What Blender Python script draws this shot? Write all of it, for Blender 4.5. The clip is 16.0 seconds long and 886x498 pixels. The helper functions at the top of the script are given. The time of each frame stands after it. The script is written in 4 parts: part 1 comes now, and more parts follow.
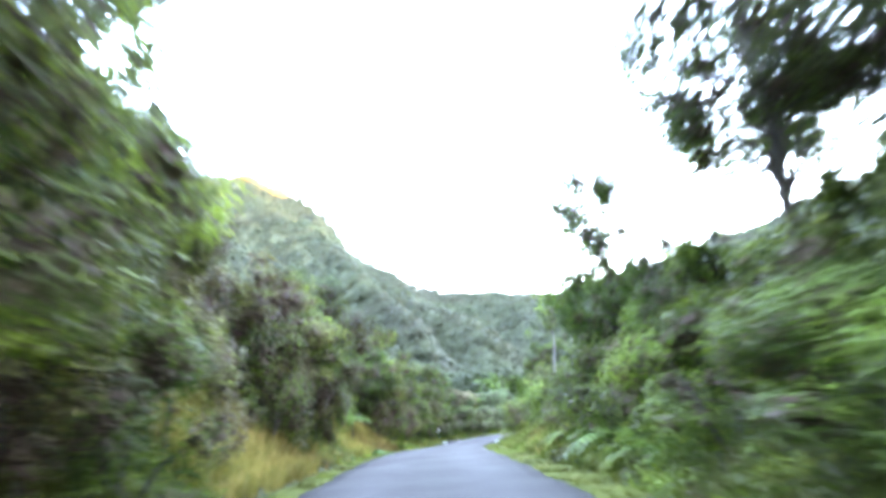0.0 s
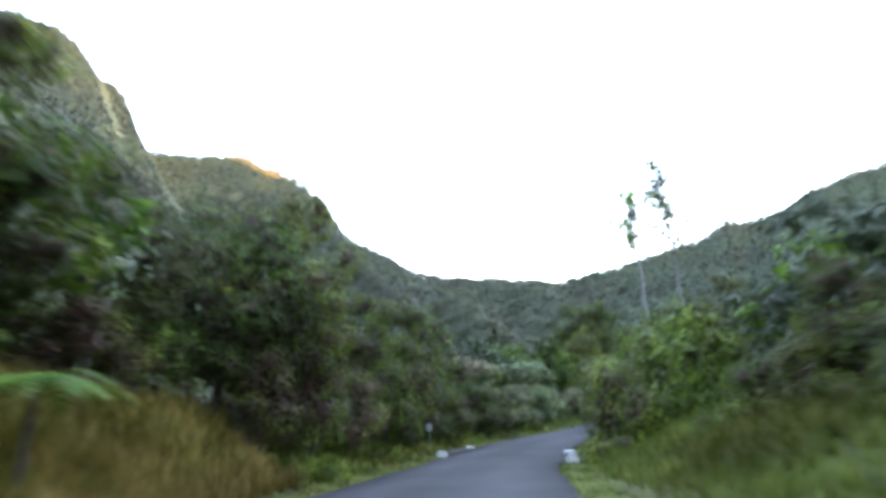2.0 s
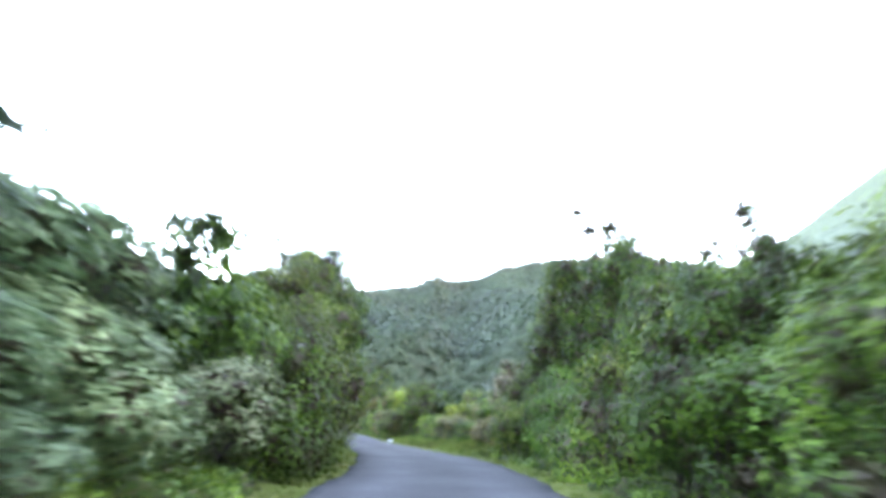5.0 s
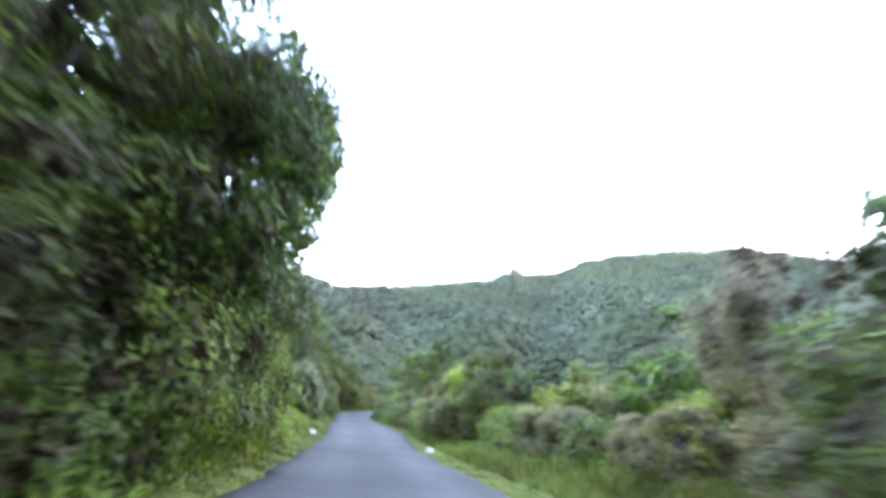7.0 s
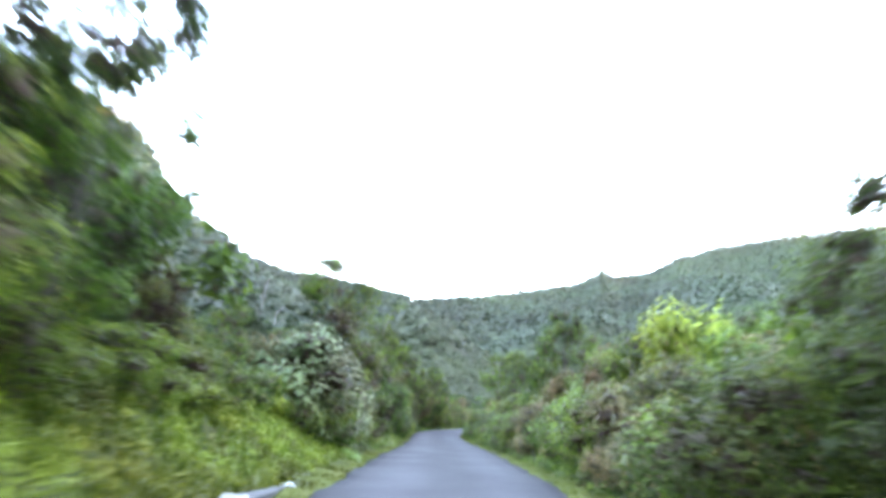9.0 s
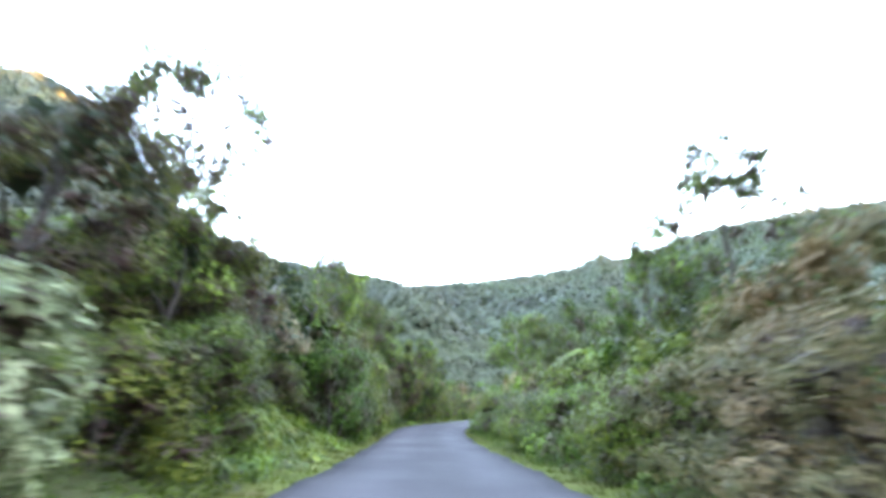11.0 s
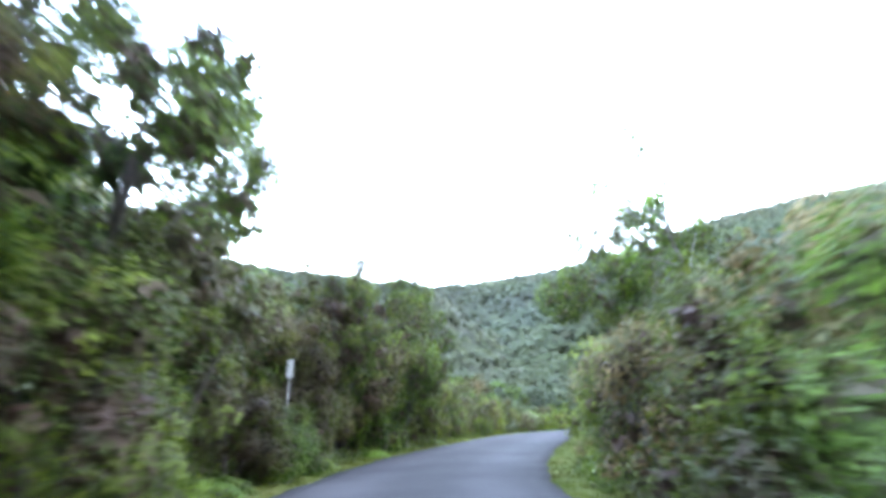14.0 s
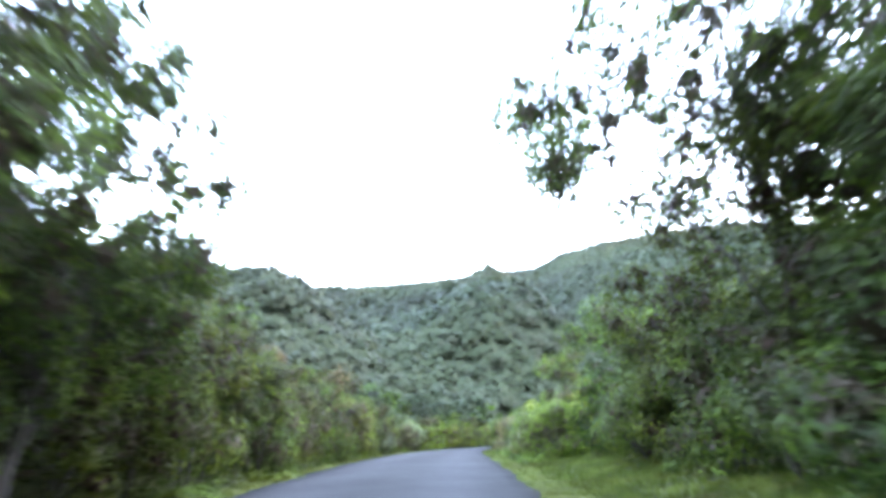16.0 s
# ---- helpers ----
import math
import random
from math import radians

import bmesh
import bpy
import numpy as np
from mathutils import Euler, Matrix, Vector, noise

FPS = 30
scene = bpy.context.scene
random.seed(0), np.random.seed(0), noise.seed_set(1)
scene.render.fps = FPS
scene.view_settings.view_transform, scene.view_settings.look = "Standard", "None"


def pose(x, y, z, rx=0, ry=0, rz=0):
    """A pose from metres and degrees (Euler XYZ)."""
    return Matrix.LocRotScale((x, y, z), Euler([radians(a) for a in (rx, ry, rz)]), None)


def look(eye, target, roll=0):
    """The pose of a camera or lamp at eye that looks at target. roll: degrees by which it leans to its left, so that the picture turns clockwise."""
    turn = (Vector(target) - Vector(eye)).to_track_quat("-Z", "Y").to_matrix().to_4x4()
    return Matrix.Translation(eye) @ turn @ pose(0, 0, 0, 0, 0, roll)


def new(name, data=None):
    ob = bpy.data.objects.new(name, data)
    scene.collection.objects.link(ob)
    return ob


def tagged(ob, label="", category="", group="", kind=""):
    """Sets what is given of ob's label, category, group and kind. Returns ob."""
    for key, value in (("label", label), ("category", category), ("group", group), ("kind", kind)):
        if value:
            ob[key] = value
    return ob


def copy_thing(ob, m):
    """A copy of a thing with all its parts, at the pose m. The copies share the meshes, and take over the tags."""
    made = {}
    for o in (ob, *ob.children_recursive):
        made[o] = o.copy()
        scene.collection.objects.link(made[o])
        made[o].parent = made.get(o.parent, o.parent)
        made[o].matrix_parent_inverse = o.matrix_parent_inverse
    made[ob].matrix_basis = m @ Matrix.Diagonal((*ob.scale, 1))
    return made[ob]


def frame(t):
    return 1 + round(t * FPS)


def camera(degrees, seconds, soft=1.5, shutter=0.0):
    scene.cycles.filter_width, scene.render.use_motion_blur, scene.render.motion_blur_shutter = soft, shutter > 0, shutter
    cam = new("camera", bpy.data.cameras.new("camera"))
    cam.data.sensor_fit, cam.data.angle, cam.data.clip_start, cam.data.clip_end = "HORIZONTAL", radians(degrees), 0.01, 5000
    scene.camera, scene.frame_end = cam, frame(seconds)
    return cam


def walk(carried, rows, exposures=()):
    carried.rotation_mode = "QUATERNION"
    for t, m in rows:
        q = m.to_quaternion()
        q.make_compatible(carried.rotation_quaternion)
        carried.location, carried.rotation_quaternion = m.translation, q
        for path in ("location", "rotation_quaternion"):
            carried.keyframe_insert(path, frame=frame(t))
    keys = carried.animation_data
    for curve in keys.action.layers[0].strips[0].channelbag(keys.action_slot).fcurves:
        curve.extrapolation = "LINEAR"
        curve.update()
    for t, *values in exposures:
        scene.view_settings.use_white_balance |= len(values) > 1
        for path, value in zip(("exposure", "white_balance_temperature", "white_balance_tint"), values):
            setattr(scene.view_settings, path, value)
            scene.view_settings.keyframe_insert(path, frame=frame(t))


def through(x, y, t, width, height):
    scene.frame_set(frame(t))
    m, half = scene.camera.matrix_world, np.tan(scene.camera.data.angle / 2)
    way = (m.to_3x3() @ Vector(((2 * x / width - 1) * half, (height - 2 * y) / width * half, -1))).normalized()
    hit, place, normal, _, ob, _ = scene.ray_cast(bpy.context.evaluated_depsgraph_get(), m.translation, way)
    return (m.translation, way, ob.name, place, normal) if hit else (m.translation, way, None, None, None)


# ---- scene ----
cam = camera(80.0, 16.0, soft=4.0, shutter=0.6)
PATH = (
    # t, x, y, z, pitch, roll, yaw
    (0, 0, 0, 1.3, 18.896, 3.424, -1.587),
    (0.5, 0.198, 6.798, 1.363, 18.768, 2.065, -1.756),
    (1, 0.408, 13.399, 1.424, 18.897, 2.065, -1.862),
    (1.5, 0.607, 19.775, 1.471, 18.544, 2.44, -1.706),
    (2, 0.793, 25.902, 1.475, 18.1, 2.684, -1.951),
    (2.5, 1.06, 31.801, 1.434, 17.68, 2.789, -3.714),
    (3, 1.645, 37.473, 1.386, 17.948, 2.163, -8.699),
    (3.5, 2.763, 42.859, 1.376, 18.468, 1.278, -15.322),
    (4, 4.499, 47.868, 1.438, 19.526, 0.333, -23.428),
    (4.5, 6.87, 52.495, 1.591, 20.458, -0.69, -30.642),
    (5, 9.692, 56.863, 1.802, 20.824, -1.996, -34.751),
    (5.5, 12.762, 61.152, 2.033, 20.793, -3.319, -36.057),
    (6, 15.927, 65.554, 2.259, 20.578, -4.344, -34.969),
    (6.5, 19.013, 70.193, 2.471, 20.386, -4.758, -31.884),
    (7, 21.836, 75.166, 2.672, 20.22, -4.513, -26.895),
    (7.5, 24.231, 80.458, 2.842, 19.73, -3.356, -21.727),
    (8, 26.203, 85.95, 2.984, 19.623, -2.998, -17.979),
    (8.5, 27.932, 91.512, 3.205, 21.367, -3.932, -16.879),
    (9, 29.626, 97.034, 3.51, 21.337, -3.214, -17.384),
    (9.5, 31.367, 102.515, 3.81, 21.213, -2.501, -17.807),
    (10, 33.132, 107.988, 4.09, 20.943, -2.11, -17.917),
    (10.5, 34.897, 113.46, 4.343, 20.68, -1.844, -17.802),
    (11, 36.645, 118.938, 4.579, 20.622, -1.478, -17.557),
    (11.5, 38.366, 124.424, 4.827, 20.929, -0.822, -17.267),
    (12, 40.058, 129.919, 5.11, 21.325, -0.094, -16.944),
    (12.5, 41.705, 135.389, 5.42, 21.497, 0.415, -16.571),
    (13, 43.308, 140.796, 5.739, 21.585, 0.652, -16.482),
    (13.5, 44.884, 146.119, 6.076, 21.965, 1.001, -16.573),
    (14, 46.462, 151.336, 6.43, 22.087, 1.293, -17.318),
    (14.5, 48.125, 156.344, 6.783, 22.18, 1.572, -19.879),
    (15, 50.001, 161.012, 7.121, 22.096, 1.405, -24.15),
    (15.5, 52.116, 165.408, 7.455, 22.322, 1.74, -27.268),
    (16, 54.442, 169.636, 7.827, 23.144, 1.435, -30.515),
)
walk(cam, [(t, pose(x, y, z, 90 + pitch, roll, yaw)) for t, x, y, z, pitch, roll, yaw in PATH],
     exposures=((0.0, 7.40, 5980, 29), (0.5, 6.85, 5980, 29), (1.0, 6.50, 5980, 29), (1.5, 5.80, 5980, 29), (2.5, 5.85, 5980, 29), (3.2, 6.10, 5980, 29), (4.0, 6.60, 5980, 29),
                (6.5, 6.68, 5980, 29), (9.0, 6.80, 5980, 29), (14.0, 6.86, 5980, 29), (15.2, 6.82, 5980, 29), (16.0, 6.64, 5980, 29)))

# ---- light ----
world = bpy.data.worlds.new("sky")
scene.world = world
world.use_nodes = True
wn = world.node_tree.nodes
sky = wn.new("ShaderNodeTexSky")
sky.sky_type, sky.sun_disc = "NISHITA", False
SUN_EL, SUN_AZ = 4.6, 135.0        # degrees above the horizon; clockwise from the first heading
sky.sun_elevation, sky.sun_rotation = radians(SUN_EL), radians(SUN_AZ)
sky.air_density, sky.dust_density = 1.2, 2.0
world.node_tree.links.new(sky.outputs[0], wn["Background"].inputs[0])
wn["Background"].inputs[1].default_value = 0.15
sun = new("sun", bpy.data.lights.new("sun", "SUN"))
sun.data.energy, sun.data.angle, sun.data.color = 3.0, radians(0.6), (1.0, 0.38, 0.07)
_d = Vector((math.sin(radians(SUN_AZ)) * math.cos(radians(SUN_EL)),
             math.cos(radians(SUN_AZ)) * math.cos(radians(SUN_EL)), math.sin(radians(SUN_EL))))
sun.matrix_world = look(_d * 900, (0, 0, 0))

# ---- small tools ----
rng = np.random.default_rng(7)


def mesh_of(name, verts, faces, material, smooth=False):
    me = bpy.data.meshes.new(name)
    me.from_pydata(np.asarray(verts).tolist(), [], [list(f) for f in faces])
    me.materials.append(material)
    if smooth:
        me.polygons.foreach_set("use_smooth", [True] * len(me.polygons))
    me.update()
    return me


def part(name, me, parent, label=""):
    ob = new(name, me)
    ob.parent = parent
    return tagged(ob, label) if label else ob


def thing(name, label, category, group="", kind=""):
    return tagged(new(name), label, category, group, kind)


def box(bm, size, at=(0, 0, 0), rot=0.0, bevel=0.0, seg=1):
    r = bmesh.ops.create_cube(bm, size=1.0)
    m = Matrix.Translation(at) @ Matrix.Rotation(rot, 4, "Z") @ Matrix.Diagonal((*size, 1))
    bmesh.ops.transform(bm, matrix=m, verts=r["verts"])
    if bevel:
        es = list({e for v in r["verts"] for e in v.link_edges})
        bmesh.ops.bevel(bm, geom=es, offset=bevel, segments=seg, affect="EDGES")


def from_bm(name, bm, material, smooth=False):
    me = bpy.data.meshes.new(name)
    bm.to_mesh(me)
    bm.free()
    me.materials.append(material)
    if smooth:
        me.polygons.foreach_set("use_smooth", [True] * len(me.polygons))
    return me


def smooth01(a, b, x):
    t = np.clip((x - a) / (b - a), 0, 1)
    return t * t * (3 - 2 * t)


# ---- materials ----
def base_mat(name):
    m = bpy.data.materials.new(name)
    m.use_nodes = True
    nt = m.node_tree
    return m, nt, nt.nodes["Principled BSDF"], nt.nodes["Material Output"]


def ramp(nt, stops):
    r = nt.nodes.new("ShaderNodeValToRGB")
    e = r.color_ramp.elements
    while len(e) < len(stops):
        e.new(0.5)
    for k, (p, c) in enumerate(stops):
        e[k].position, e[k].color = p, (*c, 1)
    return r


def tex(nt, kind, scale, coord, **kw):
    n = nt.nodes.new(kind)
    n.inputs["Scale"].default_value = scale
    for k, v in kw.items():
        n.inputs[k].default_value = v
    nt.links.new(coord, n.inputs["Vector"])
    return n


def leaf_mat(name, dry, dark, mid, light, through=0.34, clump=1.1, patch=0.22, spread=0.45):
    """Leaves: tints run in tufts of a metre or so, each leaf a little apart, plants differ from one another, broad patches of another age."""
    m, nt, p, out = base_mat(name)
    L = nt.links.new
    geo, info = nt.nodes.new("ShaderNodeNewGeometry"), nt.nodes.new("ShaderNodeObjectInfo")
    tuft = tex(nt, "ShaderNodeTexNoise", clump, geo.outputs["Position"], Detail=2.0)
    wide = nt.nodes.new("ShaderNodeMapRange")
    wide.inputs[1].default_value, wide.inputs[2].default_value = 0.30, 0.70
    L(tuft.outputs["Fac"], wide.inputs[0])
    both = nt.nodes.new("ShaderNodeMix")
    both.inputs[0].default_value = 0.27
    L(wide.outputs[0], both.inputs[2]), L(geo.outputs["Random Per Island"], both.inputs[3])
    r = ramp(nt, [(0.06, dry), (0.32, dark), (0.58, mid), (0.90, light)])
    L(both.outputs[0], r.inputs[0])
    n = tex(nt, "ShaderNodeTexNoise", patch, geo.outputs["Position"], Detail=3.0)
    n2 = ramp(nt, [(0.35, (1 - spread * 0.7, 1 - spread, 1 - spread)), (0.65, (1 + spread * 0.8, 1 + spread * 0.9, 1 + spread * 0.4))])
    L(n.outputs["Fac"], n2.inputs[0])
    mul = nt.nodes.new("ShaderNodeMix")
    mul.data_type, mul.blend_type = "RGBA", "MULTIPLY"
    mul.inputs[0].default_value = 1.0
    L(r.outputs[0], mul.inputs[6]), L(n2.outputs[0], mul.inputs[7])
    hsv = nt.nodes.new("ShaderNodeHueSaturation")
    mh, mv = nt.nodes.new("ShaderNodeMapRange"), nt.nodes.new("ShaderNodeMapRange")
    mh.inputs[3].default_value, mh.inputs[4].default_value = 0.485, 0.525
    mv.inputs[3].default_value, mv.inputs[4].default_value = 1.25, 0.75
    L(info.outputs["Random"], mh.inputs[0]), L(info.outputs["Random"], mv.inputs[0])
    L(mh.outputs[0], hsv.inputs["Hue"]), L(mv.outputs[0], hsv.inputs["Value"])
    L(mul.outputs[2], hsv.inputs["Color"])
    L(hsv.outputs[0], p.inputs["Base Color"])
    p.inputs["Roughness"].default_value = 0.55
    p.inputs["Specular IOR Level"].default_value = 0.06
    tr = nt.nodes.new("ShaderNodeBsdfTranslucent")
    L(hsv.outputs[0], tr.inputs["Color"])
    mix = nt.nodes.new("ShaderNodeMixShader")
    mix.inputs[0].default_value = through
    L(p.outputs[0], mix.inputs[1]), L(tr.outputs[0], mix.inputs[2])
    L(mix.outputs[0], out.inputs["Surface"])
    return m


LEAF = {
    "dark": leaf_mat("leaves_dark", (0.056, 0.040, 0.028), (0.034, 0.046, 0.018), (0.064, 0.092, 0.019), (0.126, 0.174, 0.024)),
    "mid": leaf_mat("leaves_green", (0.074, 0.056, 0.034), (0.046, 0.062, 0.021), (0.084, 0.120, 0.022), (0.160, 0.214, 0.031)),
    "bright": leaf_mat("leaves_bright", (0.096, 0.084, 0.028), (0.068, 0.094, 0.016), (0.122, 0.166, 0.020), (0.196, 0.238, 0.034)),
    "pale": leaf_mat("leaves_pale", (0.085, 0.085, 0.052), (0.070, 0.096, 0.048), (0.132, 0.166, 0.082), (0.235, 0.272, 0.150), clump=2.2),
    "brown": leaf_mat("leaves_brown", (0.082, 0.053, 0.042), (0.056, 0.043, 0.031), (0.076, 0.076, 0.030), (0.120, 0.146, 0.028)),
    "tan": leaf_mat("leaves_flowering", (0.060, 0.068, 0.028), (0.086, 0.092, 0.044), (0.160, 0.140, 0.090), (0.330, 0.275, 0.205), clump=2.0),
    "rust": leaf_mat("leaves_rust", (0.056, 0.062, 0.024), (0.092, 0.090, 0.038), (0.150, 0.118, 0.060), (0.205, 0.146, 0.076)),
    # greyer and flatter than the near kinds: distance haze put into the leaf colour
    "far": leaf_mat("leaves_far_hazed", (0.044, 0.046, 0.029), (0.037, 0.047, 0.027), (0.042, 0.054, 0.029), (0.049, 0.061, 0.032), 0.30, 0.12, 0.012, 0.25),
    "fern": leaf_mat("fern_green", (0.100, 0.100, 0.030), (0.060, 0.100, 0.015), (0.100, 0.148, 0.024), (0.150, 0.200, 0.038)),
    "grass": leaf_mat("grass_green", (0.130, 0.115, 0.045), (0.066, 0.084, 0.016), (0.108, 0.126, 0.026), (0.160, 0.172, 0.042)),
    "dry": leaf_mat("grass_dry", (0.250, 0.195, 0.085), (0.115, 0.112, 0.026), (0.200, 0.170, 0.048), (0.310, 0.250, 0.085)),
}


INNER_LEAF = leaf_mat("leaves_inner_brown", (0.080, 0.052, 0.043), (0.058, 0.041, 0.033), (0.068, 0.054, 0.036), (0.070, 0.070, 0.034), 0.25)


def bark_mat(name, a, b):
    m, nt, p, out = base_mat(name)
    geo = nt.nodes.new("ShaderNodeNewGeometry")
    n = tex(nt, "ShaderNodeTexNoise", 9.0, geo.outputs["Position"], Detail=8.0, Roughness=0.7)
    r = ramp(nt, [(0.3, a), (0.7, b)])
    nt.links.new(n.outputs["Fac"], r.inputs[0])
    nt.links.new(r.outputs[0], p.inputs["Base Color"])
    p.inputs["Roughness"].default_value = 0.9
    bp = nt.nodes.new("ShaderNodeBump")
    bp.inputs["Strength"].default_value, bp.inputs["Distance"].default_value = 0.6, 0.03
    nt.links.new(n.outputs["Fac"], bp.inputs["Height"])
    nt.links.new(bp.outputs[0], p.inputs["Normal"])
    return m


BARK = bark_mat("bark_brown", (0.028, 0.022, 0.018), (0.080, 0.064, 0.050))
BARK_DEAD = bark_mat("bark_bleached", (0.11, 0.10, 0.09), (0.24, 0.225, 0.20))
BARK_PALE = bark_mat("bark_pale", (0.07, 0.06, 0.055), (0.18, 0.165, 0.15))


def asphalt_mat():
    m, nt, p, out = base_mat("asphalt")
    L = nt.links.new
    geo = nt.nodes.new("ShaderNodeNewGeometry")
    uv = nt.nodes.new("ShaderNodeUVMap")
    big = tex(nt, "ShaderNodeTexNoise", 0.35, geo.outputs["Position"], Detail=5.0)
    fine = tex(nt, "ShaderNodeTexNoise", 60.0, geo.outputs["Position"], Detail=3.0)
    r1 = ramp(nt, [(0.3, (0.0215, 0.0205, 0.0205)), (0.7, (0.0370, 0.0352, 0.0352))])
    L(big.outputs["Fac"], r1.inputs[0])
    r2 = ramp(nt, [(0.35, (0.7, 0.7, 0.7)), (0.7, (1.35, 1.35, 1.35))])
    L(fine.outputs["Fac"], r2.inputs[0])
    mul = nt.nodes.new("ShaderNodeMix")
    mul.data_type, mul.blend_type = "RGBA", "MULTIPLY"
    mul.inputs[0].default_value = 1.0
    L(r1.outputs[0], mul.inputs[6]), L(r2.outputs[0], mul.inputs[7])
    # wheel tracks, polished a little lighter, along the road's length
    sep = nt.nodes.new("ShaderNodeSeparateXYZ")
    L(uv.outputs[0], sep.inputs[0])
    wave = nt.nodes.new("ShaderNodeMath")
    wave.operation = "MULTIPLY"
    wave.inputs[1].default_value = 12.566
    L(sep.outputs[0], wave.inputs[0])
    cs = nt.nodes.new("ShaderNodeMath")
    cs.operation = "COSINE"
    L(wave.outputs[0], cs.inputs[0])
    r3 = ramp(nt, [(0.0, (1.22, 1.22, 1.24)), (0.75, (0.94, 0.94, 0.94))])
    mr = nt.nodes.new("ShaderNodeMapRange")
    mr.inputs[1].default_value, mr.inputs[2].default_value = -1.0, 1.0
    L(cs.outputs[0], mr.inputs[0]), L(mr.outputs[0], r3.inputs[0])
    mul2 = nt.nodes.new("ShaderNodeMix")
    mul2.data_type, mul2.blend_type = "RGBA", "MULTIPLY"
    mul2.inputs[0].default_value = 1.0
    L(mul.outputs[2], mul2.inputs[6]), L(r3.outputs[0], mul2.inputs[7])
    L(mul2.outputs[2], p.inputs["Base Color"])
    p.inputs["Roughness"].default_value = 0.9
    p.inputs["Specular IOR Level"].default_value = 0.05
    bp = nt.nodes.new("ShaderNodeBump")
    bp.inputs["Strength"].default_value, bp.inputs["Distance"].default_value = 0.5, 0.006
    L(fine.outputs["Fac"], bp.inputs["Height"]), L(bp.outputs[0], p.inputs["Normal"])
    return m


def ground_mat():
    """Earth, litter and low growth near by, closed forest on the slopes."""
    m, nt, p, out = base_mat("ground_cover")
    L = nt.links.new
    geo = nt.nodes.new("ShaderNodeNewGeometry")
    n1 = tex(nt, "ShaderNodeTexNoise", 0.02, geo.outputs["Position"], Detail=6.0, Roughness=0.6)
    r1 = ramp(nt, [(0.30, (0.022, 0.026, 0.009)), (0.50, (0.032, 0.037, 0.012)), (0.68, (0.046, 0.046, 0.018))])
    L(n1.outputs["Fac"], r1.inputs[0])
    sep, up, forest = nt.nodes.new("ShaderNodeSeparateXYZ"), nt.nodes.new("ShaderNodeMapRange"), nt.nodes.new("ShaderNodeMix")
    L(geo.outputs["Position"], sep.inputs[0])
    up.inputs[1].default_value, up.inputs[2].default_value = 12.0, 18.0
    L(sep.outputs[2], up.inputs[0])
    # slopes share the far leaves' tone, haze in the colour included
    rf = ramp(nt, [(0.30, (0.034, 0.043, 0.026)), (0.50, (0.041, 0.051, 0.030)), (0.68, (0.047, 0.057, 0.033))])
    L(n1.outputs["Fac"], rf.inputs[0])
    forest.data_type = "RGBA"
    L(up.outputs[0], forest.inputs[0]), L(r1.outputs[0], forest.inputs[6]), L(rf.outputs[0], forest.inputs[7])
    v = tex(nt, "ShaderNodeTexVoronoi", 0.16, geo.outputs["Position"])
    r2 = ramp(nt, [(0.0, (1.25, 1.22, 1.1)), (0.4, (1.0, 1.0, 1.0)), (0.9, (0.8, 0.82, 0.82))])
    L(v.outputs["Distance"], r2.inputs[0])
    n3 = tex(nt, "ShaderNodeTexNoise", 1.3, geo.outputs["Position"], Detail=6.0, Roughness=0.7)
    r3 = ramp(nt, [(0.3, (0.6, 0.6, 0.6)), (0.7, (1.4, 1.35, 1.2))])
    L(n3.outputs["Fac"], r3.inputs[0])
    a, b = nt.nodes.new("ShaderNodeMix"), nt.nodes.new("ShaderNodeMix")
    for q in (a, b):
        q.data_type, q.blend_type = "RGBA", "MULTIPLY"
        q.inputs[0].default_value = 1.0
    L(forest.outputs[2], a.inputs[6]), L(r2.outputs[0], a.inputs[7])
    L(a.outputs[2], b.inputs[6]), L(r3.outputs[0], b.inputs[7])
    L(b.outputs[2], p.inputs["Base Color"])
    p.inputs["Roughness"].default_value = 0.95
    p.inputs["Specular IOR Level"].default_value = 0.1
    inv = nt.nodes.new("ShaderNodeMath")
    inv.operation, inv.inputs[0].default_value = "SUBTRACT", 1.0
    L(v.outputs["Distance"], inv.inputs[1])
    bp = nt.nodes.new("ShaderNodeBump")
    bp.inputs["Strength"].default_value, bp.inputs["Distance"].default_value = 0.5, 2.0
    L(inv.outputs[0], bp.inputs["Height"]), L(bp.outputs[0], p.inputs["Normal"])
    return m


def verge_mat():
    m, nt, p, out = base_mat("verge_turf")
    L = nt.links.new
    geo = nt.nodes.new("ShaderNodeNewGeometry")
    n1 = tex(nt, "ShaderNodeTexNoise", 0.7, geo.outputs["Position"], Detail=6.0, Roughness=0.65)
    r1 = ramp(nt, [(0.30, (0.034, 0.044, 0.008)), (0.55, (0.056, 0.064, 0.013)), (0.75, (0.110, 0.088, 0.036))])
    L(n1.outputs["Fac"], r1.inputs[0])
    L(r1.outputs[0], p.inputs["Base Color"])
    p.inputs["Roughness"].default_value = 0.95
    p.inputs["Specular IOR Level"].default_value = 0.04
    n2 = tex(nt, "ShaderNodeTexNoise", 25.0, geo.outputs["Position"], Detail=4.0)
    bp = nt.nodes.new("ShaderNodeBump")
    bp.inputs["Strength"].default_value, bp.inputs["Distance"].default_value = 0.8, 0.04
    L(n2.outputs["Fac"], bp.inputs["Height"]), L(bp.outputs[0], p.inputs["Normal"])
    return m


